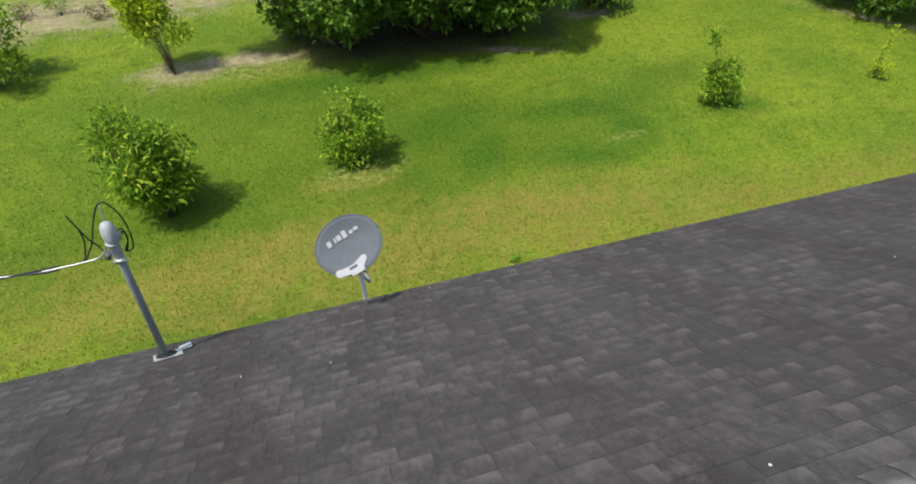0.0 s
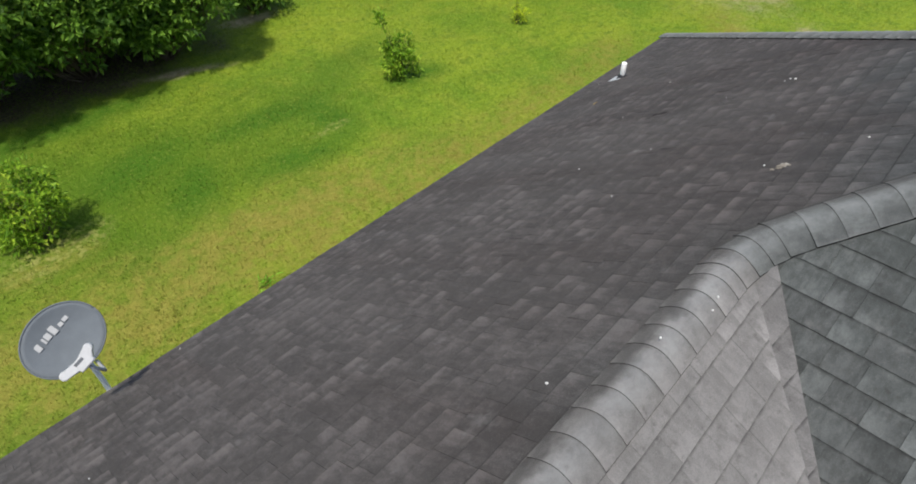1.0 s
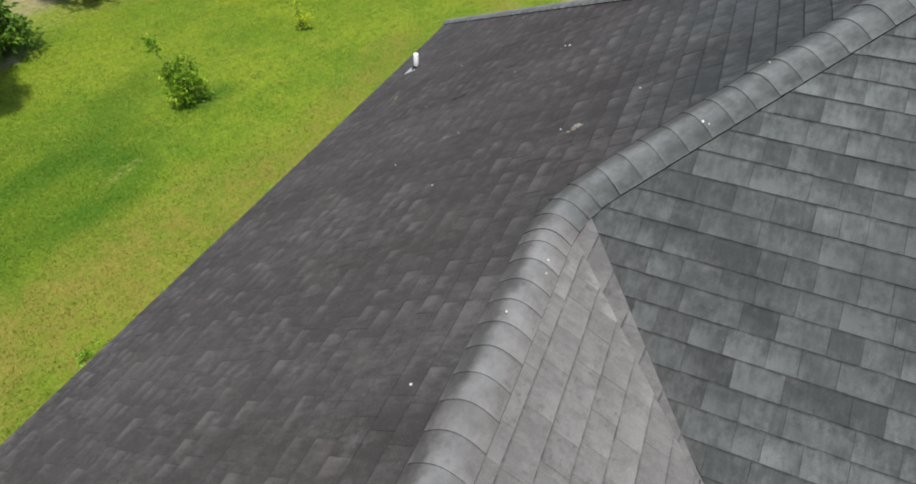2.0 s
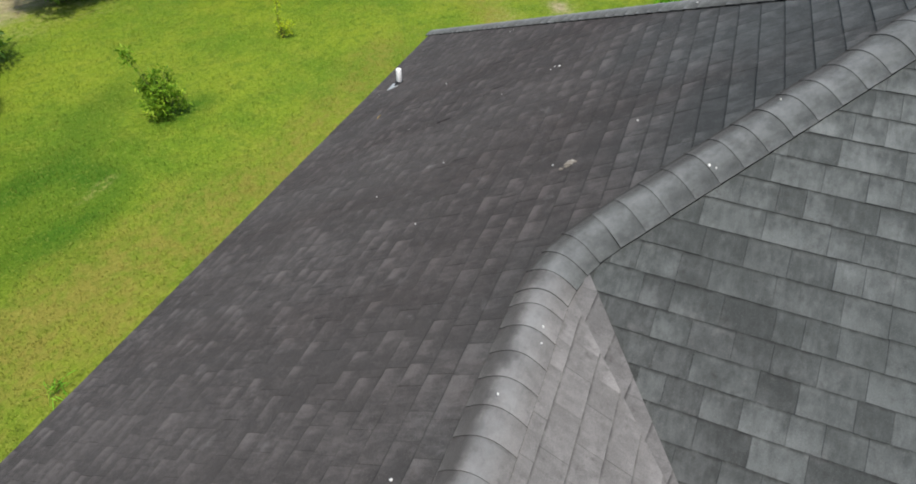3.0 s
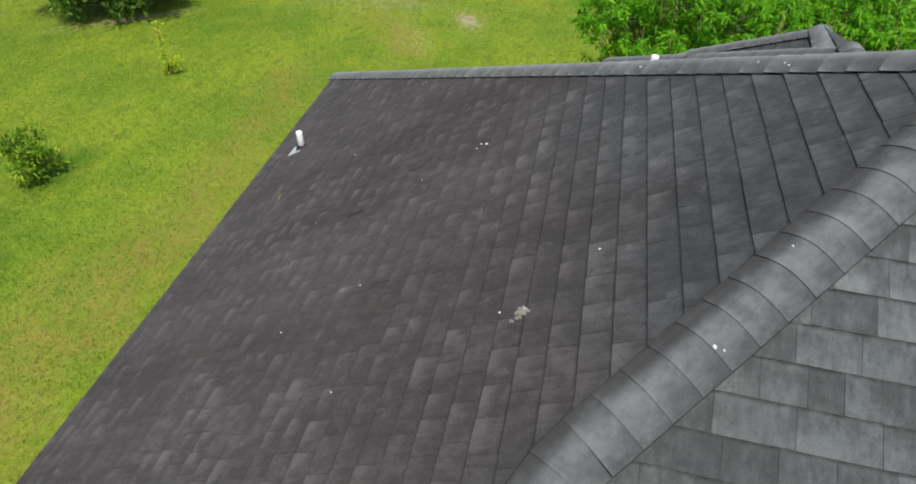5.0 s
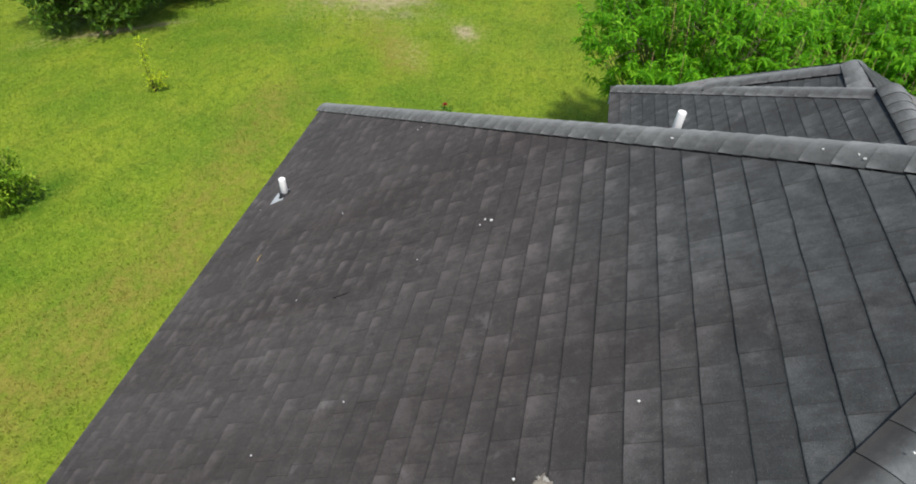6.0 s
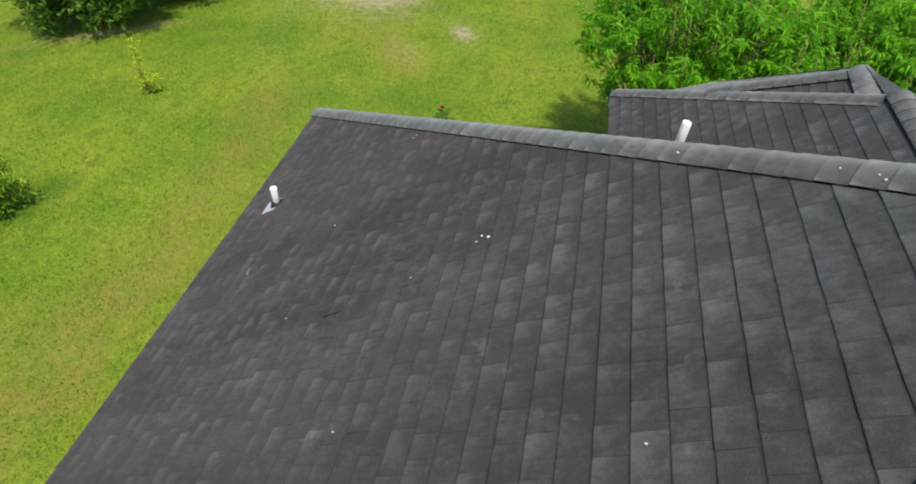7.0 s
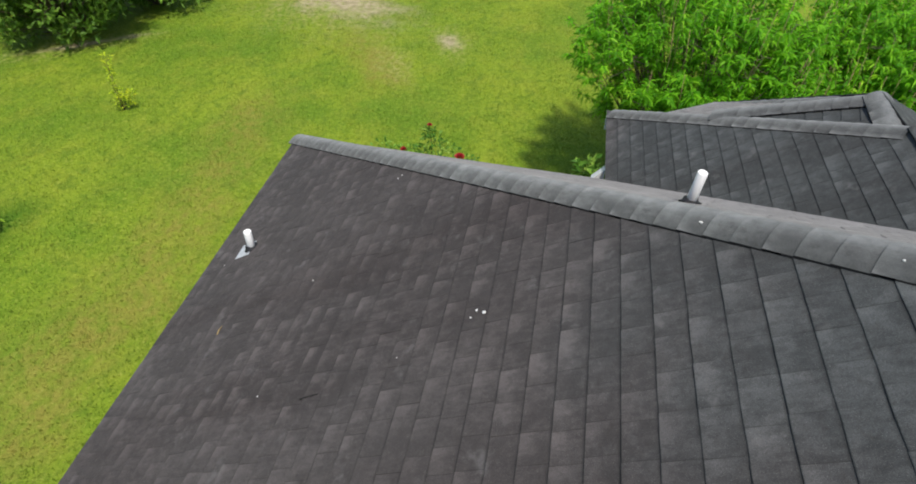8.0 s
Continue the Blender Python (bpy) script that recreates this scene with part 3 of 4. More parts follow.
def caps(start, end, n_left, n_right, material, seed, first=0.0, step=EXPOSED):
    """Ridge or hip caps from start to end, each lapping over the one before."""
    rng = random.Random(seed)
    fr = cap_frame(end - start, n_left, n_right)
    kinds = [cap_mesh(fr, fr, fr[0] * (step + 0.02), rng, material) for _ in range(5)]
    d, length = first, (end - start).length
    while d < length - 0.03:
        part("cap_shingle", rng.choice(kinds), house, m=Matrix.Translation(start + fr[0] * (d + rng.uniform(-0.004, 0.004))))
        d += step


def bend_caps(before, corner, after, n_left, n_right, m_left, m_right, materials, seed, reach=0.215, count=4):
    """Caps fanned round a bend from a ridge into a hip."""
    rng = random.Random(seed)
    w0, w1 = (corner - before).normalized(), (after - corner).normalized()
    p0, p2 = corner - w0 * reach, corner + w1 * reach
    for k in range(count):
        f, g = k / count, (k + 1.25) / count
        at = [p0 * (1 - q) ** 2 + corner * (2 * q * (1 - q)) + p2 * q * q for q in (f, g)]
        frames = [cap_frame(w0.lerp(w1, q), n_left.lerp(m_left, q), n_right.lerp(m_right, q)) for q in (f, g)]
        me = cap_mesh(frames[0], frames[1], at[1] - at[0], rng, materials[k * len(materials) // count])
        part("cap_shingle", me, house, m=Matrix.Translation(at[0] + V(0, 0, 0.0015)))


N_REAR, N_FRONT, N_SIDE, N_FAR = V(0, PITCH, 1), V(0, -PITCH, 1), V(-PITCH, 0, 1), V(FAR_PITCH, -FAR_PITCH * FAR_SKEW, 1)
UP_REAR = V(0, -1, PITCH)
west_top = V(WEST_X + (EAVE_Y - LOW_RIDGE_Y), LOW_RIDGE_Y, LOW_Z)



def SIDE_AT(x, y):
    return V(x, y, EAVE_Z + PITCH * (x - SIDE_X))


# courses of the side plane: a little narrower down the slope
side_edges = [2.346 - 0.1045 * k for k in range(28, 0, -1)] + [2.80 + 0.1135 * k for k in range(-4, 13)]
SIDE_SKEW = 0.024                    # the courses were laid a little out of square
SIDE_COURSES = [(x - 2.3915) * math.hypot(1, PITCH) for x in side_edges]

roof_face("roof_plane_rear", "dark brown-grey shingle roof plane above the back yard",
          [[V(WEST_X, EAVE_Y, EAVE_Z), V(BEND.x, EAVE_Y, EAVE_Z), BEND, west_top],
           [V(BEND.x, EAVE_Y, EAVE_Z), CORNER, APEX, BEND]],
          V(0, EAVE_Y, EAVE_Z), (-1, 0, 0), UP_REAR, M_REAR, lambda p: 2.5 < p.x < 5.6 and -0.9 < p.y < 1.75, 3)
roof_face("roof_plane_low_front", "light grey shingle roof plane",
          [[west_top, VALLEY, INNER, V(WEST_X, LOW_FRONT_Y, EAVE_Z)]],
          V(0, LOW_FRONT_Y, EAVE_Z), (1, 0, 0), V(0, 1, PITCH), M_SUNLIT, lambda p: 0.0 < p.x < 2.4, 5, 0.06, WIDE)
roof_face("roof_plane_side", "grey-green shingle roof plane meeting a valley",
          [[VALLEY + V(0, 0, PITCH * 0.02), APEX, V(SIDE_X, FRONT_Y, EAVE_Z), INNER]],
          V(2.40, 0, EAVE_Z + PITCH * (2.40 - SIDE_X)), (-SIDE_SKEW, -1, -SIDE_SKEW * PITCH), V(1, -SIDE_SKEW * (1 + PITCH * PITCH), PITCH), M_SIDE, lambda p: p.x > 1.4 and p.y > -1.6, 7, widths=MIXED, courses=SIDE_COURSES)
# the light shingles of the low front plane run on over the valley and are cut off on the plane beyond it
fold = N_FRONT.normalized().rotation_difference(N_SIDE.normalized()).to_matrix()
side_lift = N_SIDE.normalized() * 0.013
roof_face("roof_valley_lap", "light grey shingles cut along a valley",
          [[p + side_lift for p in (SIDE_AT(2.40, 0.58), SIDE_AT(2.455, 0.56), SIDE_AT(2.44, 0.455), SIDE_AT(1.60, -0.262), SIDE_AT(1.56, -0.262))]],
          SIDE_AT(VALLEY.x, VALLEY.y) + side_lift, fold @ V(1, 0, 0), fold @ V(0, 1, PITCH), M_SUNLIT, lambda p: False, 8, 0.03, WIDE)
# pale copy used here: the plane's low-angle sheen put into its colour
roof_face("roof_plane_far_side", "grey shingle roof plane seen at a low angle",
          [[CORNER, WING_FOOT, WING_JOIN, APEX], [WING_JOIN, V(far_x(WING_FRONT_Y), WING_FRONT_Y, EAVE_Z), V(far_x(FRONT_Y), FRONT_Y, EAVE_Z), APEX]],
          V(far_x(0), 0, EAVE_Z), (FAR_SKEW, 1, 0), V(0, 0, 1) - N_FAR * (1 / N_FAR.length_squared), M_SUNLIT, lambda p: 4.6 < p.x < 6.6 and -0.4 < p.y < 1.2, 9)
roof_face("roof_plane_front", "grey shingle roof plane over the front of the house",
          [[V(SIDE_X, FRONT_Y, EAVE_Z), APEX, V(far_x(FRONT_Y), FRONT_Y, EAVE_Z)]],
          V(0, FRONT_Y, EAVE_Z), (1, 0, 0), V(0, 1, (APEX.z - EAVE_Z) / (APEX.y - FRONT_Y)), M_SUNLIT, lambda p: False, 11)
roof_face("roof_plane_west", "grey shingle hip end of the low wing",
          [[V(WEST_X, EAVE_Y, EAVE_Z), west_top, V(WEST_X, LOW_FRONT_Y, EAVE_Z)]],
          V(WEST_X, 0, EAVE_Z), (0, -1, 0), V(1, 0, PITCH), M_SIDE, lambda p: False, 13)
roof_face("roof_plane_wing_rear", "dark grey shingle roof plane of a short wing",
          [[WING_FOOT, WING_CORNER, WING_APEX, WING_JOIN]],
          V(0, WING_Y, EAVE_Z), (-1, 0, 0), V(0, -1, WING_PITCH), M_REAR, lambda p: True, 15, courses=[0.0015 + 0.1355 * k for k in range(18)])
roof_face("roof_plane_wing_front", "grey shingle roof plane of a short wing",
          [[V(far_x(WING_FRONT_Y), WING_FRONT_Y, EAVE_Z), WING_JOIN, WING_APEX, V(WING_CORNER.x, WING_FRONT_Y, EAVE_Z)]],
          V(0, WING_FRONT_Y, EAVE_Z), (1, 0, 0), V(0, 1, WING_PITCH), M_SUNLIT, lambda p: False, 17)
def plane_of(name, label, poly, material, single, seed):
    """A roof plane whose slope follows from its corners."""
    n = (poly[1] - poly[0]).cross(poly[2] - poly[0]).normalized()
    n = -n if n.z < 0 else n
    up = (V(0, 0, 1) - n * n.z).normalized()
    foot = min(poly, key=lambda p: p.z)
    roof_face(name, label, [poly], foot, up.cross(n), up, material, single, seed)
    return n


def mirrored(p):
    return V(p.x, 2 * END_PEAK.y - p.y, p.z)


N_END_REAR = plane_of("roof_plane_end_rear", "dark grey shingle roof plane at the end of the wing",
                      [END_TOP, END_JOIN, END_CROSS], M_REAR, lambda p: True, 19)
slope_end = (END_TOP - END_EAVE).cross(END_CROSS - END_EAVE)
END_LOW.z = END_EAVE.z - (slope_end.x * (END_LOW.x - END_EAVE.x) + slope_end.y * (END_LOW.y - END_EAVE.y)) / slope_end.z
# pale copy again, standing for sky sheen on this low slope
N_END = plane_of("roof_plane_end", "grey shingle roof plane of low slope beyond a hip", [END_EAVE, END_TOP, END_CROSS, END_LOW], M_SUNLIT, lambda p: True, 21)
N_MIDDLE = plane_of("roof_plane_end_middle", "grey shingle hip end of the wing", [END_PEAK, END_EAVE, mirrored(END_EAVE)], M_REAR, lambda p: False, 22)
N_FRONT_END = plane_of("roof_plane_end_front", "grey shingle roof plane at the front of the wing's end", [END_PEAK, mirrored(END_EAVE), mirrored(END_CROSS)], M_REAR, lambda p: False, 23)
N_FRONT_WING = plane_of("roof_plane_end_front", "grey shingle roof plane at the front of the wing's end", [END_PEAK, mirrored(END_CROSS), mirrored(END_JOIN)], M_REAR, lambda p: False, 24)

caps(V(west_top.x, LOW_RIDGE_Y - 0.03, LOW_Z), BEND - V(0.17, 0, 0), N_REAR, N_FRONT, M_CAP_SUNLIT, 31)
bend_caps(west_top, BEND, APEX, N_REAR, N_FRONT, N_REAR, N_SIDE, (M_CAP_SUNLIT, M_CAP, M_CAP, M_CAP), 30)
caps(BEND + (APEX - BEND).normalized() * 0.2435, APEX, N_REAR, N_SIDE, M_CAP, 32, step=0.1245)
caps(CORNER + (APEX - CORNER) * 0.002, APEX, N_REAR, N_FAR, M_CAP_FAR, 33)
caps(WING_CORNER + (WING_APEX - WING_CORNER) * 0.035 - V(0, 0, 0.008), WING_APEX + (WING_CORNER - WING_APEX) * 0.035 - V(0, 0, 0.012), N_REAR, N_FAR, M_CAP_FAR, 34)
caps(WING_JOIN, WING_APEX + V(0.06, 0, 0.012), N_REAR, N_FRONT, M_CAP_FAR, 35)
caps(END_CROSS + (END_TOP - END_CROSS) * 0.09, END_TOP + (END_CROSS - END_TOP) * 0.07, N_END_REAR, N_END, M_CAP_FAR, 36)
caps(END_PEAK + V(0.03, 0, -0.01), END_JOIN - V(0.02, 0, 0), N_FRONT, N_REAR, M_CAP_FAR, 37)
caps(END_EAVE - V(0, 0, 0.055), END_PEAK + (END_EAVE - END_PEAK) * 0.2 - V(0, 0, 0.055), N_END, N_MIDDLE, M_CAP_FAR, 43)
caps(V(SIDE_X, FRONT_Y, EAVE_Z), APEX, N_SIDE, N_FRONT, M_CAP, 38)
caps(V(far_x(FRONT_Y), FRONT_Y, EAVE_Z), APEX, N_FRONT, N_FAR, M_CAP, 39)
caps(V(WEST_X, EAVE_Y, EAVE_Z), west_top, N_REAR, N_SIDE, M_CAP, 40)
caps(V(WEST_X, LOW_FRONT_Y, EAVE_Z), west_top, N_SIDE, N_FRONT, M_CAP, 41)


def fascia(p, q, outward):
    """A white board under an eave, with a drip edge."""
    p, q, o = Vector(p), Vector(q), Vector(outward)
    lo = [min(a, b) for a, b in zip(p - o * 0.055, q - o * 0.035)]
    hi = [max(a, b) for a, b in zip(p - o * 0.055, q - o * 0.035)]
    lo[2], hi[2] = EAVE_Z - 0.21, EAVE_Z - 0.04
    part("fascia_board", box("fascia_board", lo, hi, M_WHITE, 0.003), house, "white painted fascia board")


FAR_WALL = far_x(FRONT_Y)
OUTLINE = [((WEST_X, EAVE_Y), (CORNER.x, EAVE_Y), (0, 1, 0)), ((FAR_WALL, EAVE_Y), (FAR_WALL, WING_Y), (1, 0, 0)), ((FAR_WALL, WING_Y), (WING_CORNER.x, WING_Y), (0, 1, 0)),
           ((WING_CORNER.x, WING_Y), (WING_CORNER.x, WING_FRONT_Y), (1, 0, 0)), ((WING_CORNER.x, WING_FRONT_Y), (FAR_WALL, WING_FRONT_Y), (0, -1, 0)),
           ((FAR_WALL, WING_FRONT_Y), (FAR_WALL, FRONT_Y), (1, 0, 0)), ((FAR_WALL, FRONT_Y), (SIDE_X, FRONT_Y), (0, -1, 0)), ((SIDE_X, FRONT_Y), (SIDE_X, LOW_FRONT_Y), (-1, 0, 0)),
           ((SIDE_X, LOW_FRONT_Y), (WEST_X, LOW_FRONT_Y), (0, -1, 0)), ((WEST_X, LOW_FRONT_Y), (WEST_X, EAVE_Y), (-1, 0, 0))]
for (px, py), (qx, qy), way in OUTLINE:
    fascia((px, py, 0), (qx, qy, 0), way)
WALL_IN, WALL_THICK = 0.45, 0.2
for (px, py), (qx, qy), way in OUTLINE:
    o = Vector(way)
    ends = [Vector((px, py, 0)) - o * WALL_IN, Vector((qx, qy, 0)) - o * (WALL_IN + WALL_THICK)]
    lo = [min(a, b) for a, b in zip(*ends)]
    hi = [max(a, b) for a, b in zip(*ends)]
    lo[2], hi[2] = -0.1, EAVE_Z - 0.06
    k = 1 if way[0] == 0 else 0
    axis = 0 if way[0] == 0 else 1
    lo[axis], hi[axis] = lo[axis] + WALL_IN + 0.003 * k, hi[axis] - WALL_IN - 0.003 * k
    part("wall", box("wall", lo, hi, M_STUCCO), house, "pale stucco outer wall")

corner_piece = [(8.30, 0.425, 2.725), (8.42, 0.425, 2.70), (8.42, 0.545, 2.56), (8.30, 0.555, 2.585), (8.30, 0.425, 2.55), (8.42, 0.425, 2.53)]
part("corner_flashing", mesh_of("corner_flashing", corner_piece, [(0, 1, 2, 3), (0, 3, 4), (1, 5, 2), (3, 2, 5, 4), (0, 4, 5, 1)], M_WHITE), house, "white painted corner flashing")

# ---- plants ----
def leaves_into(verts, faces, at, way, length, width, rng, segs=1, droop=0.3):
    """Folded leaves: arrays of places and directions."""
    n = len(at)
    way = way / np.linalg.norm(way, axis=1, keepdims=True)
    ref = rng.normal(size=(n, 3)) + np.array([0, 0, 1.2])
    side = np.cross(way, ref)
    side /= np.linalg.norm(side, axis=1, keepdims=True) + 1e-9
    up = np.cross(side, way)
    ln = length * rng.uniform(0.7, 1.25, (n, 1))
    wd = width * rng.uniform(0.75, 1.2, (n, 1))
    down = np.array([0, 0, -1.0])
    for i in range(n):
        k = len(verts)
        p, w, s, u, L, W = at[i], way[i], side[i], up[i], ln[i, 0], wd[i, 0]
        if segs == 1:
            verts += [p, p + w * L * 0.45 + s * W / 2 + u * W * 0.22, p + w * L + down * droop * L * 0.4, p + w * L * 0.45 - s * W / 2 + u * W * 0.22]
            faces += [(k, k + 1, k + 2), (k, k + 2, k + 3)]
        else:
            m1, m2 = p + w * L * 0.35 + down * droop * L * 0.08, p + w * L * 0.72 + down * droop * L * 0.35
            verts += [p, m1 + s * W / 2, m1 - s * W / 2, m2 + s * W * 0.36, m2 - s * W * 0.36, p + w * L * 0.95 + down * droop * L * 0.8]
            faces += [(k, k + 1, k + 2), (k + 1, k + 3, k + 4, k + 2), (k + 3, k + 5, k + 4)]


def plant(name, label, category, base, clumps, bark, leaf, seed, per_clump=26, clump_r=0.2, length=0.09, width=0.045, stem_r=0.03, segs=1, droop=0.3, sway=0.12, group=""):
    """A woody plant: stems from the base to every clump centre, and leaves round the upper part of each stem."""
    rng = np.random.default_rng(seed)
    base = np.array([base[0], base[1], ground_height(base[0], base[1]) - 0.02])
    ob = thing(name, label, category, base, group=group)
    wood, wf, lv, lf = [], [], [], []
    for cx, cy, cz in clumps:
        tip = np.array([cx, cy, cz])
        mid = tip * np.array([0.35, 0.35, 0.55]) + rng.normal(size=3) * sway * 0.5
        mid[2] = max(mid[2], 0.05)
        root = rng.normal(size=3) * np.array([0.25, 0.25, 0]) * stem_r * 3
        pts = [root * (1 - f) ** 2 + 2 * f * (1 - f) * mid + f * f * tip for f in np.linspace(0, 1, 6)]
        tube_into(wood, wf, pts, stem_r * rng.uniform(0.3, 0.55), stem_r * 0.1, 5)
        count = max(4, int(per_clump * rng.uniform(0.6, 1.4)))
        spread = rng.normal(size=(count, 3))
        spread /= np.linalg.norm(spread, axis=1, keepdims=True) + 1e-9
        spread *= (rng.random((count, 1)) ** 0.5) * clump_r * rng.uniform(0.7, 1.3) * np.array([1, 1, 0.85])
        at = tip + spread
        at[:, 2] = np.maximum(at[:, 2], 0.03)
        way = spread / clump_r + rng.normal(size=(count, 3)) * 0.55 + np.array([0, 0, 0.25])
        leaves_into(lv, lf, at, way, length, width, rng, segs, droop)
        for q in range(3):
            a, b = pts[4], tip + spread[q % count]
            tube_into(wood, wf, [a, (a + b) / 2 + rng.normal(size=3) * 0.02, b], stem_r * 0.12, stem_r * 0.05, 4)
    part("woody_frame", mesh_of("woody_frame", wood, wf, bark, True), ob)
    part("crown", mesh_of("crown", lv, lf, leaf), ob)
    return ob


def oval_clumps(seed, count, centre, radii, shell=0.45, low=0.12, dents=5, skirt=0.0, vase=9.0):
    """Clump centres in an uneven oval: mostly near its surface, with hollows. skirt lifts the hem outwards, vase narrows the foot."""
    rng = np.random.default_rng(seed)
    hollow = rng.normal(size=(dents, 3))
    hollow /= np.linalg.norm(hollow, axis=1, keepdims=True)
    out = []
    while len(out) < count:
        d = rng.normal(size=3)
        d /= np.linalg.norm(d)
        r = shell + (1 - shell) * rng.random() ** 0.6
        swell = 1.0 + 0.22 * noise.noise(Vector((d * 1.7 + seed).tolist())) - 0.16 * max(0.0, float((hollow @ d).max()) - 0.72) / 0.28
        p = np.array(centre) + d * r * swell * np.array(radii)
        out_by = math.hypot(p[0], p[1])
        if p[2] > low + skirt * out_by * rng.uniform(0.7, 1.15) and out_by < vase * (0.05 + 0.5 * p[2]):
            out.append(tuple(p))
    return out


plant("citrus_bush", "rounded leafy green citrus bush on the lawn", "bush", (-1.93, 9.1), oval_clumps(1, 85, (-0.12, 0.1, 1.02), (0.66, 0.70, 0.98)), M_BARK, M_YOUNG, 1, 55, 0.22, 0.125, 0.052, 0.022)
plant("citrus_bush", "small green citrus bush on the lawn", "bush", (1.22, 9.72), oval_clumps(2, 52, (0.0, 0.05, 0.70), (0.52, 0.52, 0.62)), M_BARK, M_YOUNG, 2, 42, 0.17, 0.095, 0.05, 0.018)
plant("young_tree", "bushy young green tree with one tall sparse shoot", "young tree", (8.62, 9.52),
      oval_clumps(3, 46, (0.02, 0.0, 0.46), (0.46, 0.42, 0.46), 0.3) + [(0.25, 0.0, 0.85), (0.32, -0.02, 0.78), (0.0, 0.0, 0.9), (-0.36, 0.06, 1.3), (-0.42, 0.08, 1.4), (-0.36, 0.1, 1.48)], M_BARK, M_YOUNG, 3, 30, 0.13, 0.095, 0.045, 0.014)
plant("sapling", "tiny green sapling with one tall thin leafy stem", "sapling", (12.56, 9.44),
      [(0, 0, 0.1), (0.08, 0.05, 0.18), (-0.06, 0.04, 0.24), (0.04, -0.12, 0.2), (-0.05, -0.12, 0.32), (0.02, 0.05, 0.32), (0.0, -0.2, 0.36), (0.05, -0.28, 0.4), (0.0, -0.08, 0.42), (0.04, 0.06, 0.42), (0.05, -0.16, 0.12),
       (0.0, 0.03, 0.62), (0.0, 0.0, 0.8), (0.0, -0.02, 0.88), (0.02, -0.04, 1.02), (0.0, -0.05, 1.12)],
      M_BARK, M_YELLOW, 4, 20, 0.085, 0.075, 0.033, 0.010)
plant("yellow_shrub", "upright shrub with lime-yellow leaves and bare lower stems", "shrub", (-1.9, 14.3), oval_clumps(5, 62, (-0.25, 0.15, 1.6), (0.48, 0.5, 0.75), 0.35, low=0.85) + [(0.3, 0.0, 0.95), (0.42, 0.05, 1.0), (0.5, 0.1, 0.9), (0.2, 0.0, 0.85), (-0.45, 0.0, 0.95), (-0.5, 0.05, 1.1)], M_BARK, M_YELLOW, 5, 60, 0.22, 0.095, 0.05, 0.008)
plant("citrus_bush", "dense green citrus bush with a dark shadow", "bush", (-5.5, 14.75), oval_clumps(6, 80, (0.0, 0.2, 0.95), (1.05, 1.0, 0.9)), M_BARK, M_YOUNG, 6, 55, 0.24, 0.1, 0.05, 0.03)


def citrus_tree(seed, base, radii, height, count, label, skirt=0.0, extra=[]):
    plant("citrus_tree", label, "tree", base, oval_clumps(seed, count, (0, 0, height), radii, 0.5, 0.2, 8, skirt) + extra + (oval_clumps(seed + 50, 110, (0, 0.9, 0.95), (radii[0], 1.0, 0.85), 0.3) if skirt else []), M_BARK, M_CITRUS, seed, 76, 0.32, 0.15, 0.085, 0.055, sway=0.4, group="citrus trees along the yard")


citrus_tree(11, (1.9, 14.5), (1.9, 2.1, 1.7), 2.15, 300, "large dark green citrus tree with low hanging branches", 0.72,
            [(-2.7, -0.1, 2.0), (-2.4, 0.0, 1.9), (-2.1, -0.1, 1.85), (-1.9, 0.1, 1.75), (-2.2, 0.2, 2.1), (-2.6, 0.3, 2.2), (-3.0, 0.1, 2.1)])
citrus_tree(17, (4.1, 14.45), (1.9, 2.1, 1.8), 2.2, 320, "large dark green citrus tree in a close row", 0.72)
citrus_tree(12, (5.75, 14.1), (1.55, 2.0, 1.7), 2.1, 300, "large dark green citrus tree shading bare soil", 0.72)
citrus_tree(13, (8.7, 15.0), (0.8, 0.8, 0.7), 0.85, 50, "small dark citrus tree beside bare soil")
citrus_tree(14, (15.6, 12.6), (1.9, 1.8, 1.5), 1.6, 190, "large dark green citrus tree at the lawn's edge")
citrus_tree(15, (12.4, 16.2), (1.6, 1.5, 1.5), 1.6, 130, "dark citrus tree casting shade on bare soil")
citrus_tree(16, (17.6, 11.6), (1.5, 1.4, 1.3), 1.4, 120, "dark green citrus tree by a sandy patch")

for k, (x, y, h) in enumerate([(-4.7, 18.7, 0.55), (-5.6, 18.7, 0.35), (-3.75, 18.1, 0.4)]):
    plant("dry_shrub", "small dry brownish shrub on sandy soil", "shrub", (x, y), oval_clumps(20 + k, 16, (0, 0, h * 0.6), (0.35, 0.3, h * 0.5), low=0.05), M_BARK, M_CITRUS if k == 0 else M_DRYBUSH, 20 + k, 18, 0.14, 0.07, 0.025, 0.01, group="shrubs on sandy soil")


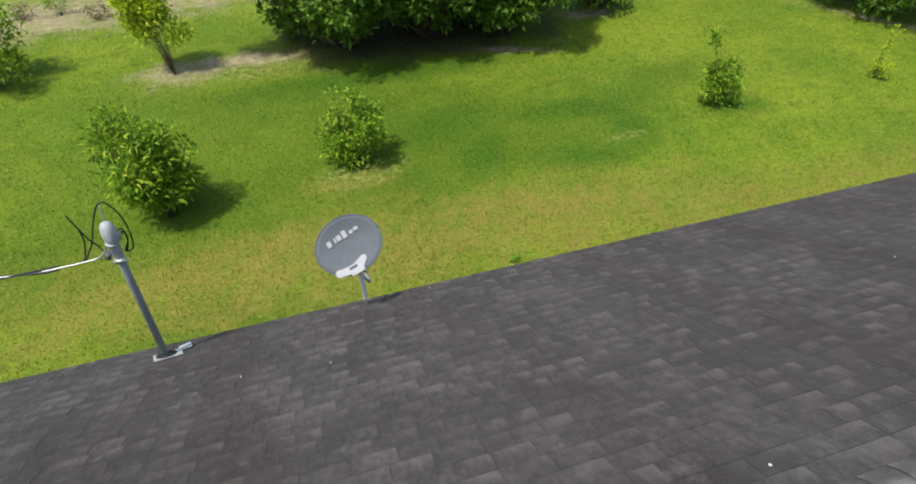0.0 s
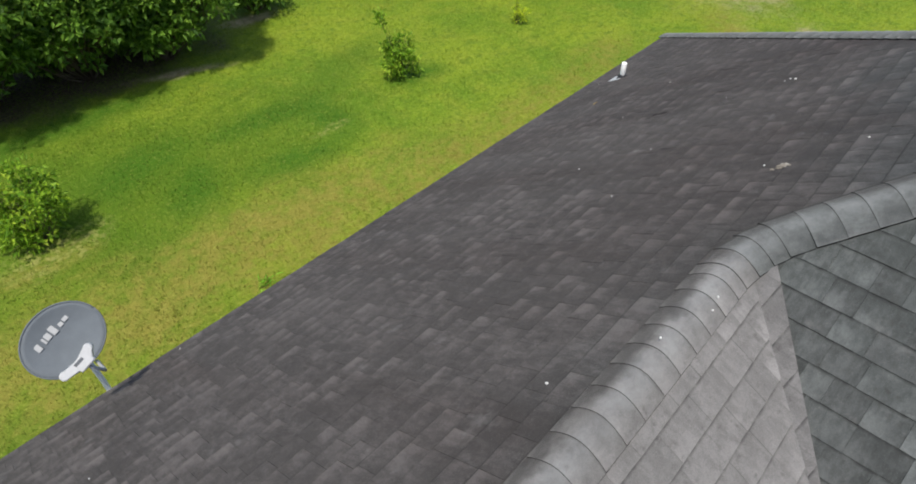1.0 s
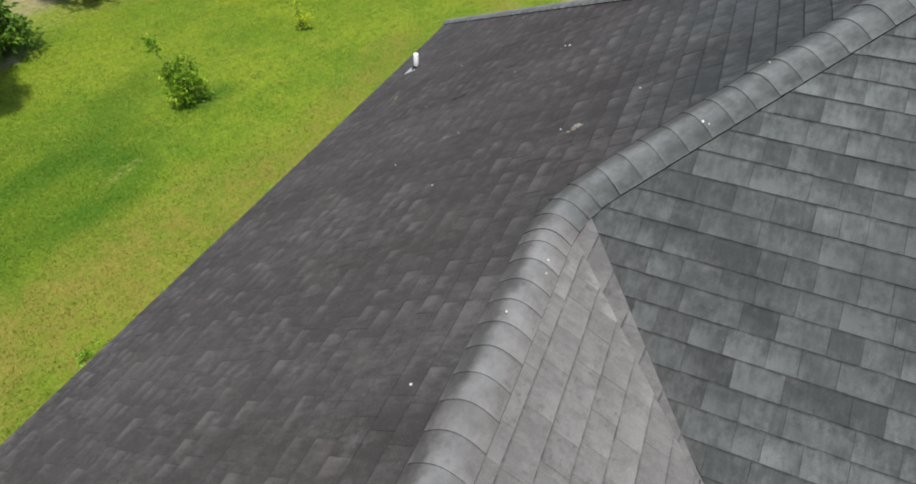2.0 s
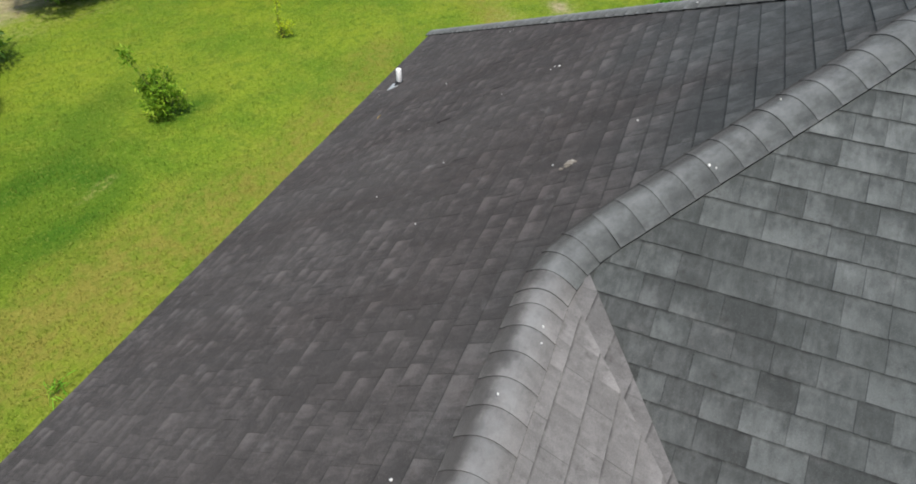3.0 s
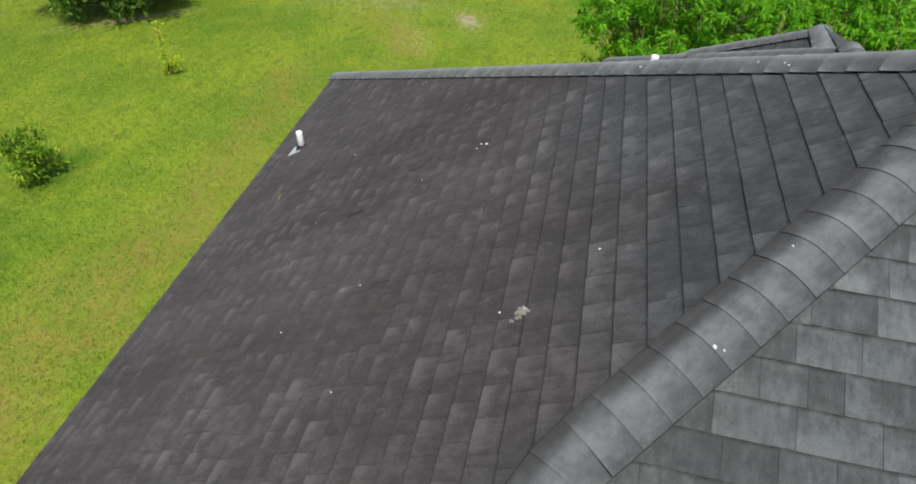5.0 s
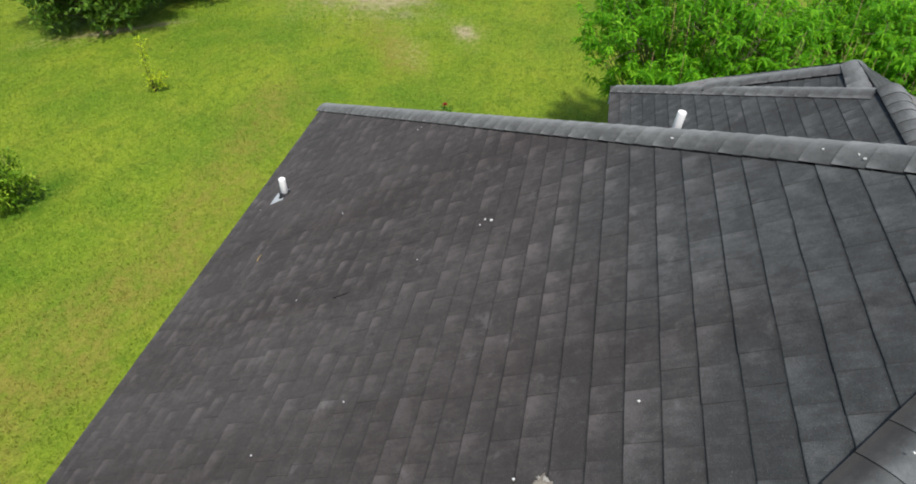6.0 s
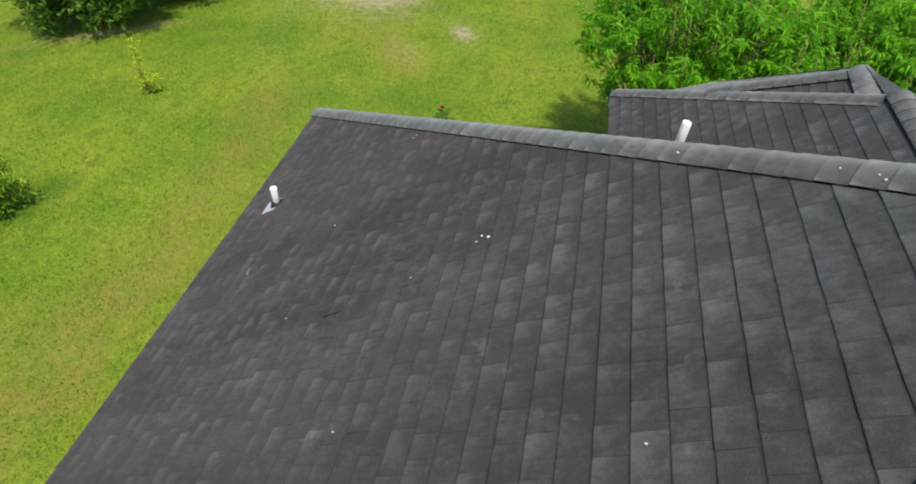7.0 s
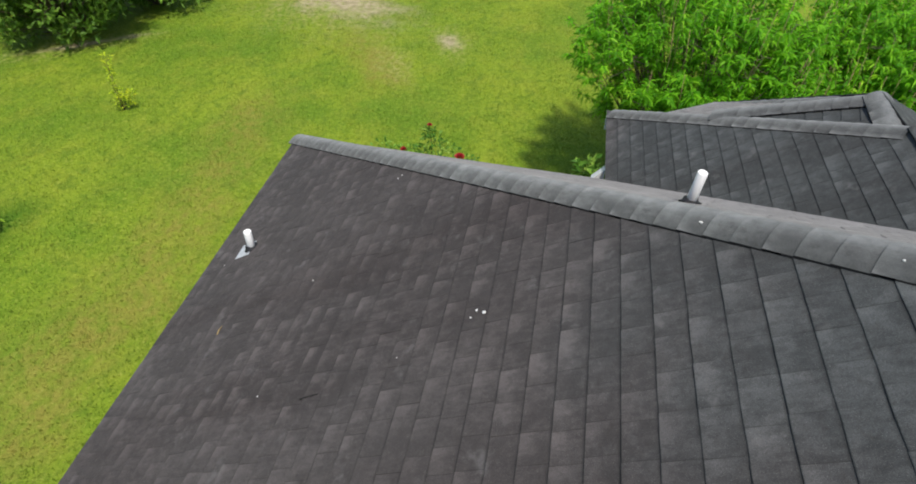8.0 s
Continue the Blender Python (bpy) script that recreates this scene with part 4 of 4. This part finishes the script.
def peach_tree(seed, base, centre, radii, count, label, shoots=60):
    """Tufts of long narrow drooping leaves at the ends of ascending shoots, and many bare straw-coloured shoots above them."""
    rng = np.random.default_rng(seed)
    at0 = np.array([base[0], base[1], ground_height(base[0], base[1]) - 0.02])
    ob = thing("peach_tree", label, "tree", at0, group="peach trees beyond the house")
    wood, wf, lv, lf = [], [], [], []
    for tip in oval_clumps(seed, count, centre, radii, 0.42, 0.5, 9, 0.0, 1.3):
        tip = np.array(tip)
        mid = tip * np.array([0.4, 0.4, 0.5]) + rng.normal(size=3) * 0.12
        mid[2] = max(mid[2], 0.2)
        root = rng.normal(size=3) * np.array([0.05, 0.05, 0.0])
        pts = [root * (1 - f) ** 2 + 2 * f * (1 - f) * mid + f * f * tip for f in np.linspace(0, 1, 6)]
        tube_into(wood, wf, pts, 0.016 * rng.uniform(0.6, 1.4), 0.004, 5)
        grow = (tip - np.array(centre)) / np.array(radii) * 0.5 + np.array([0, 0, 0.9]) + rng.normal(size=3) * 0.25
        grow /= np.linalg.norm(grow)
        for _ in range(rng.integers(2, 5)):            # a few leafy twigs at each branch end
            foot = tip + rng.normal(size=3) * np.array([0.16, 0.16, 0.10])
            reach = rng.uniform(0.22, 0.42)
            lean = grow + rng.normal(size=3) * 0.35
            lean /= np.linalg.norm(lean)
            n = int(rng.uniform(30, 50))
            f = rng.random((n, 1)) ** 0.8
            turn = rng.uniform(0, 2 * np.pi, n)
            out = np.stack([np.cos(turn), np.sin(turn), rng.uniform(-0.25, 0.55, n)], 1) + lean * 0.35
            leaves_into(lv, lf, foot + lean * reach * f, out, 0.13, 0.030, rng, 2, 0.85)
            tube_into(wood, wf, [tip, foot, foot + lean * reach], 0.005, 0.002, 4)
    part("woody_frame", mesh_of("woody_frame", wood, wf, M_BARK, True), ob)
    part("crown", mesh_of("crown", lv, lf, M_PEACH), ob)
    wood, wf, lv, lf = [], [], [], []
    for _ in range(shoots):
        a, r = rng.uniform(0, 2 * np.pi), math.sqrt(rng.random()) * 0.92
        p = np.array([centre[0] + radii[0] * r * math.cos(a), centre[1] + radii[1] * r * math.sin(a), centre[2] + radii[2] * (math.sqrt(max(0.05, 1 - r * r)) - 0.35)])
        tip = p + np.array([math.cos(a) * r * 0.12, math.sin(a) * r * 0.12, 1.0]) * rng.uniform(0.6, 1.05)
        tube_into(wood, wf, [p, (p + tip) / 2 + rng.normal(size=3) * 0.02, tip], 0.0050, 0.0030, 4)
        n = 9
        f = rng.uniform(0.05, 0.8, (n, 1))
        leaves_into(lv, lf, p + (tip - p) * f, rng.normal(size=(n, 3)) + np.array([0, 0, 0.2]), 0.12, 0.026, rng, 2, 0.8)
    part("shoot_growth", mesh_of("shoot_growth", wood, wf, M_TWIG, True), ob, "straw-coloured upright shoots")["kind"] = "stuff"
    part("shoot_foliage", mesh_of("shoot_foliage", lv, lf, M_PEACH), ob)


peach_tree(41, (11.6, -0.85), (0, 0, 2.05), (1.85, 1.9, 1.45), 310, "bushy peach tree with long narrow bright green leaves")
peach_tree(43, (11.1, -3.1), (0, 0, 1.35), (1.2, 1.3, 1.0), 130, "young peach tree with sunlit yellow-green leaves close to the house")
peach_tree(42, (12.1, -3.5), (0, 0, 1.6), (2.0, 2.1, 1.3), 400, "bushy peach tree with bright green drooping leaves")


def rose_bush(base, rise):
    ob = plant("rose_bush", "rose bush with dark red blooms beside the house", "rose bush", base,
               [(0.0, -0.45, 0.72), (0.05, -0.3, 0.85), (0.0, -0.15, 0.95), (0.05, 0.0, 1.05), (0.0, 0.02, 1.22), (0.0, 0.12, 0.9), (0.0, 0.3, 0.8), (0.05, 0.45, 0.75), (-0.05, 0.62, 0.85), (0.0, 0.8, 0.88), (0.1, 0.2, 0.7), (0.05, -0.6, 0.7), (0.0, -0.05, 0.8)],
               M_BARK, M_ROSELEAF, 61, 34, 0.14, 0.085, 0.045, 0.012)
    for k, (x, y, z, r) in enumerate([(-0.05, -0.45, 0.82, 0.07), (0.0, 0.02, 1.31, 0.035), (0.0, 0.46, 0.82, 0.045)]):
        z += rise
        verts, faces = [], []
        rng = random.Random(k)
        for layer in range(3):
            for q in range(5):
                a, rr = 2 * math.pi * (q + layer * 0.4) / 5, r * (0.45 + 0.28 * layer)
                c, s, h = math.cos(a), math.sin(a), r * (1.0 - 0.3 * layer)
                i = len(verts)
                wdt = rr * 0.75
                verts += [(x + c * rr * 0.3, y + s * rr * 0.3, z), (x + c * rr - s * wdt, y + s * rr + c * wdt, z + h * 0.5), (x + c * rr * 1.1, y + s * rr * 1.1, z + h + rng.uniform(0, 0.01)), (x + c * rr + s * wdt, y + s * rr - c * wdt, z + h * 0.5)]
                faces += [(i, i + 1, i + 2), (i, i + 2, i + 3)]
        part("bloom", mesh_of("bloom", verts, faces, M_ROSE), ob, "dark red rose bloom")


rose_bush((11.0, 2.85), 0.02)
plant("garden_shrub", "leafy light green shrub beside the house wall", "shrub", (10.3, 0.5), oval_clumps(63, 26, (0, 0, 0.9), (0.3, 0.36, 0.5)), M_BARK, M_ROSELEAF, 63, 16, 0.16, 0.14, 0.065, 0.012)
plant("weed_tuft", "bright green weed tuft under the eave", "weed", (2.9, 6.35), oval_clumps(64, 7, (0, 0, 0.07), (0.15, 0.09, 0.06), low=0.03), M_BARK, M_WEED, 64, 8, 0.08, 0.19, 0.018, 0.004, 2, 0.8)

# ---- things on the roof ----
def on_rear(x, y, lift=0.0):
    return V(x, y, rear_z(y)) + V(0, PITCH, 1).normalized() * lift


def tilt_rear():
    return Matrix((V(1, 0, 0), -UP_REAR.normalized(), V(0, PITCH, 1).normalized())).transposed().to_4x4()


def vent_pipe(at, height, turn, label, flashing=True, plate_turn=0.0, lean=0.0, r=0.030):
    """A white plastic stack through a sheet flashing with a rubber collar. turn: the matrix of its roof plane."""
    ob = thing("vent_pipe", label, "vent pipe", at, group="plumbing vents")
    w = 0.004
    part("pipe", lathe("pipe", [(r, -0.1), (r, height - 0.002), (r - 0.001, height), (r - w, height), (r - w, height - 0.06), (0.001, height - 0.06)], M_PVC, 24), ob, m=pose(0, 0, 0, lean, 0, 0))
    collar = lathe("collar", [(0.062, 0.010), (0.060, 0.016), (0.044, 0.022), (0.036, 0.040), (0.0305, 0.044)], M_RUBBER, 24)
    part("collar", collar, ob, "black rubber collar", turn)
    if flashing:
        plate = box("flashing", (-0.09, -0.02, 0.009), (0.075, 0.13, 0.013), M_LEAD, 0.0015)
        part("flashing", plate, ob, "grey sheet metal flashing", turn @ pose(0, 0, 0, 0, 0, plate_turn))
    return ob


vent_pipe(on_rear(6.265, 3.212), 0.18, tilt_rear(), "short white plastic vent pipe with metal flashing near the eave")
far_n = N_FAR.normalized()
far_turn = Matrix((V(FAR_SKEW, 1, 0).normalized(), far_n.cross(V(FAR_SKEW, 1, 0).normalized()), far_n)).transposed().to_4x4()
PIPE2 = V(5.80, 0.172, 0)
PIPE2.z = EAVE_Z + (far_x(PIPE2.y) - PIPE2.x) * FAR_PITCH
vent_pipe(PIPE2, 0.215, far_turn, "white plastic vent pipe with black rubber collar", False, lean=5, r=0.027)


def service_mast():
    at = on_rear(-1.075, 3.41)
    ob = thing("service_mast", "grey galvanised electric service mast with weatherhead and cables", "service mast", at)
    part("mast", lathe("mast", [(0.024, -0.25), (0.024, 0.95), (0.024, 0.97)], M_GALV, 24), ob, "galvanised steel conduit")
    turn = tilt_rear()
    part("flashing", box("flashing", (-0.10, -0.075, 0.009), (0.09, 0.075, 0.013), M_LEAD, 0.0015), ob, "grey sheet metal flashing", turn @ pose(0.015, 0, 0, 0, 0, 12))
    part("flashing_tail", box("flashing_tail", (0.0, -0.045, 0.0), (0.085, 0.04, 0.004), M_LEAD, 0.0015), ob, "bent-up tail of the flashing", turn @ pose(0.075, 0.075, 0.0125, 6, -7, 12))
    part("collar", lathe("collar", [(0.070, 0.012), (0.068, 0.020), (0.052, 0.026), (0.032, 0.034), (0.0245, 0.038)], M_RUBBER, 24), ob, "black rubber collar", turn)
    part("sleeve", lathe("sleeve", [(0.0235, 0.94), (0.029, 0.95), (0.034, 1.05), (0.041, 1.058), (0.041, 1.066), (0.034, 1.072)], M_HEAD, 24), ob, "cast grey sleeve")
    head = lathe("weatherhead", [(0.034, 1.066), (0.041, 1.082), (0.044, 1.12), (0.043, 1.152), (0.037, 1.183), (0.026, 1.202), (0.012, 1.210), (0.002, 1.212)], M_HEAD, 28)
    part("weatherhead", head, ob, "rounded pale grey cast weatherhead", pose(0.006, 0, 0, 0, 0, 0))
    part("snout", box("snout", (-0.03, 0.012, 1.035), (0.045, 0.075, 1.10), M_HEAD, 0.014), ob, "cast cable outlet")
    clamp = lathe("clamp", [(0.0245, 0.915), (0.033, 0.915), (0.033, 0.945), (0.0245, 0.945)], M_ALU, 20)
    part("clamp", clamp, ob, "galvanised wire clamp")
    part("bolt", tube("bolt", [(-0.034, -0.036, 0.945), (0.051, -0.036, 0.934)], 0.006, 0.006, M_ALU, 8), ob)
    part("insulator", lathe("insulator", [(0.010, -0.022), (0.022, -0.018), (0.014, 0.0), (0.022, 0.018), (0.010, 0.022)], M_DARKPRINT, 16), ob, "dark clevis insulator", pose(-0.06, 0.02, 0.955, 0, 25, 0))
    loops = [[(0.03, 0.07, 1.08), (0.062, 0.075, 1.06), (0.061, 0.075, 1.0), (0.025, 0.075, 0.925), (0.071, 0.08, 0.936), (0.088, 0.08, 1.058), (0.074, 0.08, 1.199), (0.026, 0.08, 1.291), (-0.022, 0.08, 1.273), (-0.08, 0.08, 1.154),
              (-0.13, 0.08, 1.028), (-0.177, 0.08, 0.951), (-0.22, 0.08, 0.899), (-0.343, 0.08, 0.888), (-0.45, 0.08, 0.889)],
             [(0.0, 0.07, 1.07), (0.05, 0.08, 1.09), (0.065, 0.075, 1.03), (0.045, 0.07, 0.95), (0.03, 0.06, 0.93)],
             [(-0.2, 0.10, 1.236), (-0.171, 0.1, 1.127), (-0.144, 0.1, 1.033), (-0.113, 0.1, 0.979), (-0.08, 0.06, 0.935)],
             [(-0.171, 0.1, 1.127), (-0.172, 0.1, 1.04), (-0.195, 0.1, 0.957), (-0.231, 0.1, 0.887), (-0.34, 0.09, 0.884), (-0.45, 0.09, 0.885)]]
    for pts in loops:
        part("drip_loop", smooth_cable(pts, 0.0048, M_CABLE), ob, "black drip loop cable")
    part("bare_wire", smooth_cable([(0.001, 0.06, 1.29), (0.0, 0.05, 1.234), (-0.008, 0.04, 1.17)], 0.005, M_ALU), ob, "bare aluminium wire")
    drop = [(-0.03, 0.03, 1.05), (-0.054, 0.05, 1.015), (-0.081, 0.06, 0.959), (-0.129, 0.06, 0.921), (-0.221, 0.06, 0.908), (-0.351, 0.06, 0.903), (-0.443, 0.06, 0.901), (-0.661, 0.06, 0.918), (-1.2, 0.08, 0.98), (-4.0, 0.2, 1.38), (-12.0, 0.6, 2.7), (-26.0, 1.3, 5.2)]
    part("service_drop", smooth_cable(drop, 0.0058, M_ALU), ob, "bare aluminium messenger wire")
    for k, turn0 in enumerate((0.5, 3.4)):             # two insulated wires twisted round it
        pts, last, run = [], len(drop) - 1, 0.0
        for i in range(5, last):
            p, q = Vector(drop[i]), Vector(drop[i + 1])
            steps = max(2, int((q - p).length / 0.16))
            for j in range(steps):
                a = turn0 + (run + (q - p).length * j / steps) * 9.0
                pts.append(p.lerp(q, j / steps) + V(0, math.cos(a), math.sin(a)) * 0.011)
            run += (q - p).length
        part("service_drop", smooth_cable(pts, 0.006, M_CABLE), ob, "black service drop cable")


def smooth_cable(pts, r, material):
    """A round cable through pts, rounded between them."""
    pts = [Vector(p) for p in pts]
    ext = [pts[0] * 2 - pts[1]] + pts + [pts[-1] * 2 - pts[-2]]
    out = []
    for i in range(1, len(ext) - 2):
        p0, p1, p2, p3 = ext[i - 1:i + 3]
        for k in range(8):
            f = k / 8
            out.append(0.5 * (2 * p1 + (p2 - p0) * f + (2 * p0 - 5 * p1 + 4 * p2 - p3) * f * f + (3 * p1 - p0 - 3 * p2 + p3) * f ** 3))
    out.append(pts[-1])
    return tube("cable", out, r, r, material, 7)


service_mast()


def satellite_dish():
    """A grey offset dish on a mast that is bolted to the fascia."""
    foot = V(0.385, EAVE_Y - 0.01, EAVE_Z - 0.12)
    ob = thing("satellite_dish", "grey oval satellite dish with white receiver on a pale mast", "satellite dish", foot)
    part("bracket", box("bracket", (-0.05, -0.03, -0.09), (0.05, 0.0, 0.09), M_LEAD, 0.006), ob, "grey steel mounting bracket")
    part("mast", smooth_cable([(0, 0.03, -0.05), (0, 0.11, 0.0), (0.0, 0.15, 0.12), (-0.012, 0.18, 0.30), (-0.03, 0.20, 0.47)], 0.019, M_DISHPOLE), ob, "pale grey painted steel mast")
    face_way = V(-0.22, -0.72, 0.62).normalized()
    side = V(0, 0, 1).cross(face_way).normalized()
    side = (Matrix.Rotation(radians(30), 3, face_way) @ side).normalized()
    top = face_way.cross(side)
    centre = V(-0.071, 0.131, 0.614)
    turn = Matrix.Translation(centre) @ Matrix((side, top, face_way)).transposed().to_4x4() @ Matrix.Scale(1.043, 4)
    a, b, depth, rings, steps = 0.25, 0.212, 0.05, 8, 48
    verts, faces = [], []
    for back in (0, 1):
        for i in range(rings + 1):
            f = i / rings
            for k in range(steps):
                t = 2 * math.pi * k / steps
                verts.append((a * f * math.cos(t), b * f * math.sin(t), depth * (f * f - 1) - (0.006 if back else 0)))
    off = (rings + 1) * steps
    for i in range(rings):
        for k in range(steps):
            p, q = i * steps + k, i * steps + (k + 1) % steps
            faces += [(p, q, q + steps, p + steps), (off + p + steps, off + q + steps, off + q, off + p)]
    for k in range(steps):
        p, q = rings * steps + k, rings * steps + (k + 1) % steps
        faces.append((p, q, off + q, off + p))
    part("reflector", mesh_of("reflector", verts, faces, M_DISH, True), ob, "grey painted concave reflector", turn)
    rim = [(a * math.cos(2 * math.pi * k / 40), b * math.sin(2 * math.pi * k / 40), -0.001) for k in range(41)]
    part("rim", tube("rim", rim, 0.005, 0.005, M_DISH, 6), ob, "rolled grey rim", turn)
    marks = [(-0.105, 0.055, 0.028, 0.04), (-0.062, 0.058, 0.012, 0.035), (-0.035, 0.062, 0.03, 0.036), (0.005, 0.068, 0.03, 0.055), (0.05, 0.058, 0.024, 0.022), (0.085, 0.062, 0.03, 0.022)]
    for x, y, w, h in marks:
        x, y, w, h = x * 1.18, y * 1.2 + 0.008, w * 1.18, h * 1.15
        z = depth * ((x / a) ** 2 + (y / b) ** 2 - 1) + 0.004
        part("printed_mark", box("printed_mark", (x - w / 2, y - h / 2, z), (x + w / 2, y + h / 2, z + 0.002), M_DISHMARK, 0.0008), ob, "pale printed mark", turn)
    part("back_bracket", box("back_bracket", (-0.05, -0.09, -0.16), (0.05, 0.05, -0.05), M_DARKPRINT, 0.01), ob, "dark steel back bracket", turn)
    part("arm", tube("arm", [(0.0, -0.23, -0.05), (0.0, -0.30, 0.05), (0.01, -0.225, 0.27)], 0.013, 0.011, M_LNB, 8), ob, "pale receiver arm", turn)
    outline = []      # two lobes and a body below them
    for cx, cy, r, a0, a1 in ((0.088, -0.142, 0.027, -80, 130), (0.0, -0.17, 0.03, 80, 110), (-0.105, -0.155, 0.029, 50, 280), (-0.025, -0.205, 0.012, 150, 265), (0.055, -0.205, 0.012, 275, 390)):
        outline += [(cx + r * math.cos(radians(a0 + (a1 - a0) * k / 6)), cy + r * math.sin(radians(a0 + (a1 - a0) * k / 6))) for k in range(7)]
    m = len(outline)
    cx, cy = -0.005, -0.16
    verts = [(x, y, 0.262) for x, y in outline] + [(x, y, 0.302) for x, y in outline] + [(cx + (x - cx) * 0.93, cy + (y - cy) * 0.88, 0.309) for x, y in outline]
    faces = [tuple(range(m))[::-1], tuple(range(2 * m, 3 * m))]
    faces += [(o + k, o + (k + 1) % m, o + m + (k + 1) % m, o + m + k) for o in (0, m) for k in range(m)]
    lnb = part("receiver", mesh_of("receiver", verts, faces, M_LNB), ob, "white plastic triple receiver", turn)
    part("receiver_foot", box("receiver_foot", (-0.025, -0.218, 0.235), (0.055, -0.16, 0.261), M_DARKPRINT, 0.006), lnb, "dark underside of the receiver")
    part("receiver_mark", box("receiver_mark", (-0.03, -0.168, 0.3095), (0.03, -0.150, 0.311), M_DARKPRINT, 0.0004), lnb, "small dark printed mark")


satellite_dish()


def fleck(at, size, normal, seed, name="bird_dropping", label="small white bird dropping on the shingles", category="dropping", material=None, group="flecks on the roof", points=9, ragged=(0.55, 1.25)):
    """A flat irregular splash."""
    rng = random.Random(seed)
    n = normal.normalized()
    a = n.orthogonal().normalized()
    b = n.cross(a)
    verts = [n * 0.002]
    for k in range(points):
        t = 2 * math.pi * k / points
        r = size * 0.62 * rng.uniform(*ragged)
        verts.append(a * (r * math.cos(t)) + b * (r * math.sin(t) * 0.75) + n * 0.0005)
    low = [v - n * 0.006 for v in verts[1:]]
    faces = [(0, 1 + k, 1 + (k + 1) % points) for k in range(points)]
    faces += [(1 + k, 1 + points + k, 1 + points + (k + 1) % points, 1 + (k + 1) % points) for k in range(points)]
    ob = new(name, mesh_of(name, verts + low, faces, material or M_DROPPING))
    ob.location = at
    return tagged(ob, label, category, group)


n_rear = V(0, PITCH, 1)
FLECKS = [(-0.528, 2.721, 9), (1.352, 0.849, 12), (3.76, 1.645, 9), (4.885, 1.188, 14), (4.858, 1.151, 18), (4.845, 1.209, 9), (3.285, 0.806, 11), (4.653, 2.33, 9), (3.53, 0.433, 9), (4.70, 1.539, 7), (3.02, 1.522, 8),
          (3.535, 2.06, 9), (0.877, 3.568, 9), (0.0, 2.6, 7), (6.15, 3.42, 8), (5.55, 2.35, 7), (6.451, 2.007, 12), (6.478, 1.985, 9), (6.15, 1.50, 8), (6.01, 1.257, 8)]
for k, (x, y, mm) in enumerate(FLECKS):
    fleck(on_rear(x, y, 0.009), mm / 1000, n_rear, k)
LIFTED = [(2.051, 0.537, 4.574, 11, N_FRONT), (1.978, 0.523, 4.565, 9, N_FRONT), (1.679, 0.596, 4.605, 9, N_FRONT), (2.909, 0.074, 4.876, 15, N_SIDE), (2.903, 0.045, 4.873, 9, N_SIDE),
          (3.232, -0.147, 5.066, 8, N_SIDE), (5.038, 0.300, 4.776, 15, N_REAR), (4.586, -0.202, 5.073, 10, N_REAR), (4.489, -0.292, 5.126, 9, N_REAR), (4.453, -0.302, 5.132, 11, N_REAR)]
for k, (x, y, z, mm, way) in enumerate(LIFTED):
    fleck(V(x, y, z) + way.normalized() * 0.004, mm / 1350, way, 50 + k)
for k, (dx, dy, mm) in enumerate([(0.0, 0.0, 50), (0.014, -0.010, 26), (-0.026, 0.010, 28), (0.018, 0.012, 15), (-0.045, 0.035, 18)]):
    fleck(on_rear(3.262 + dx, 0.712 + dy, 0.008 + 0.0004 * k), mm / 1000, n_rear, 80 + k, "dried_smear", "dried pale brown smear on dark shingles", "smear", M_SPLAT if k in (0, 2, 4) else M_SPLAT_PALE, "smears on the roof", 17, (0.25, 1.55))


def torn_flap():
    """A lifted, broken lower edge of a tab."""
    a, b = on_rear(4.57, 2.03, 0.008), on_rear(4.58, 1.925, 0.008)
    down = V(0, 1, -PITCH).normalized()
    side = V(1, 0, 0)
    verts, faces = [], []
    for k in range(7):
        p = a.lerp(b, k / 6)
        w = (0.002, 0.004, 0.005, 0.003, 0.005, 0.003, 0.001)[k]
        verts += [p - side * w, p + side * w * 0.8 + V(0, 0, 0.003), p - side * w - V(0, 0, 0.008), p + side * w * 0.8 - V(0, 0, 0.006)]
    for k in range(6):
        i = 4 * k
        faces += [(i, i + 4, i + 5, i + 1), (i + 2, i + 3, i + 7, i + 6), (i, i + 2, i + 6, i + 4), (i + 1, i + 5, i + 7, i + 3)]
    faces += [(0, 1, 3, 2), (24, 26, 27, 25)]
    tagged(new("torn_shingle_flap", mesh_of("torn_shingle_flap", verts, faces, M_TORN)), "torn black shingle strip lying on the roof", "shingle flap")


torn_flap()
tagged(new("dry_twig", tube("dry_twig", [on_rear(5.289, 2.98, 0.012), on_rear(5.325, 2.985, 0.014), on_rear(5.36, 2.98, 0.012)], 0.005, 0.003, M_TWIG, 6)), "short dry pale twig lying on shingles", "twig")
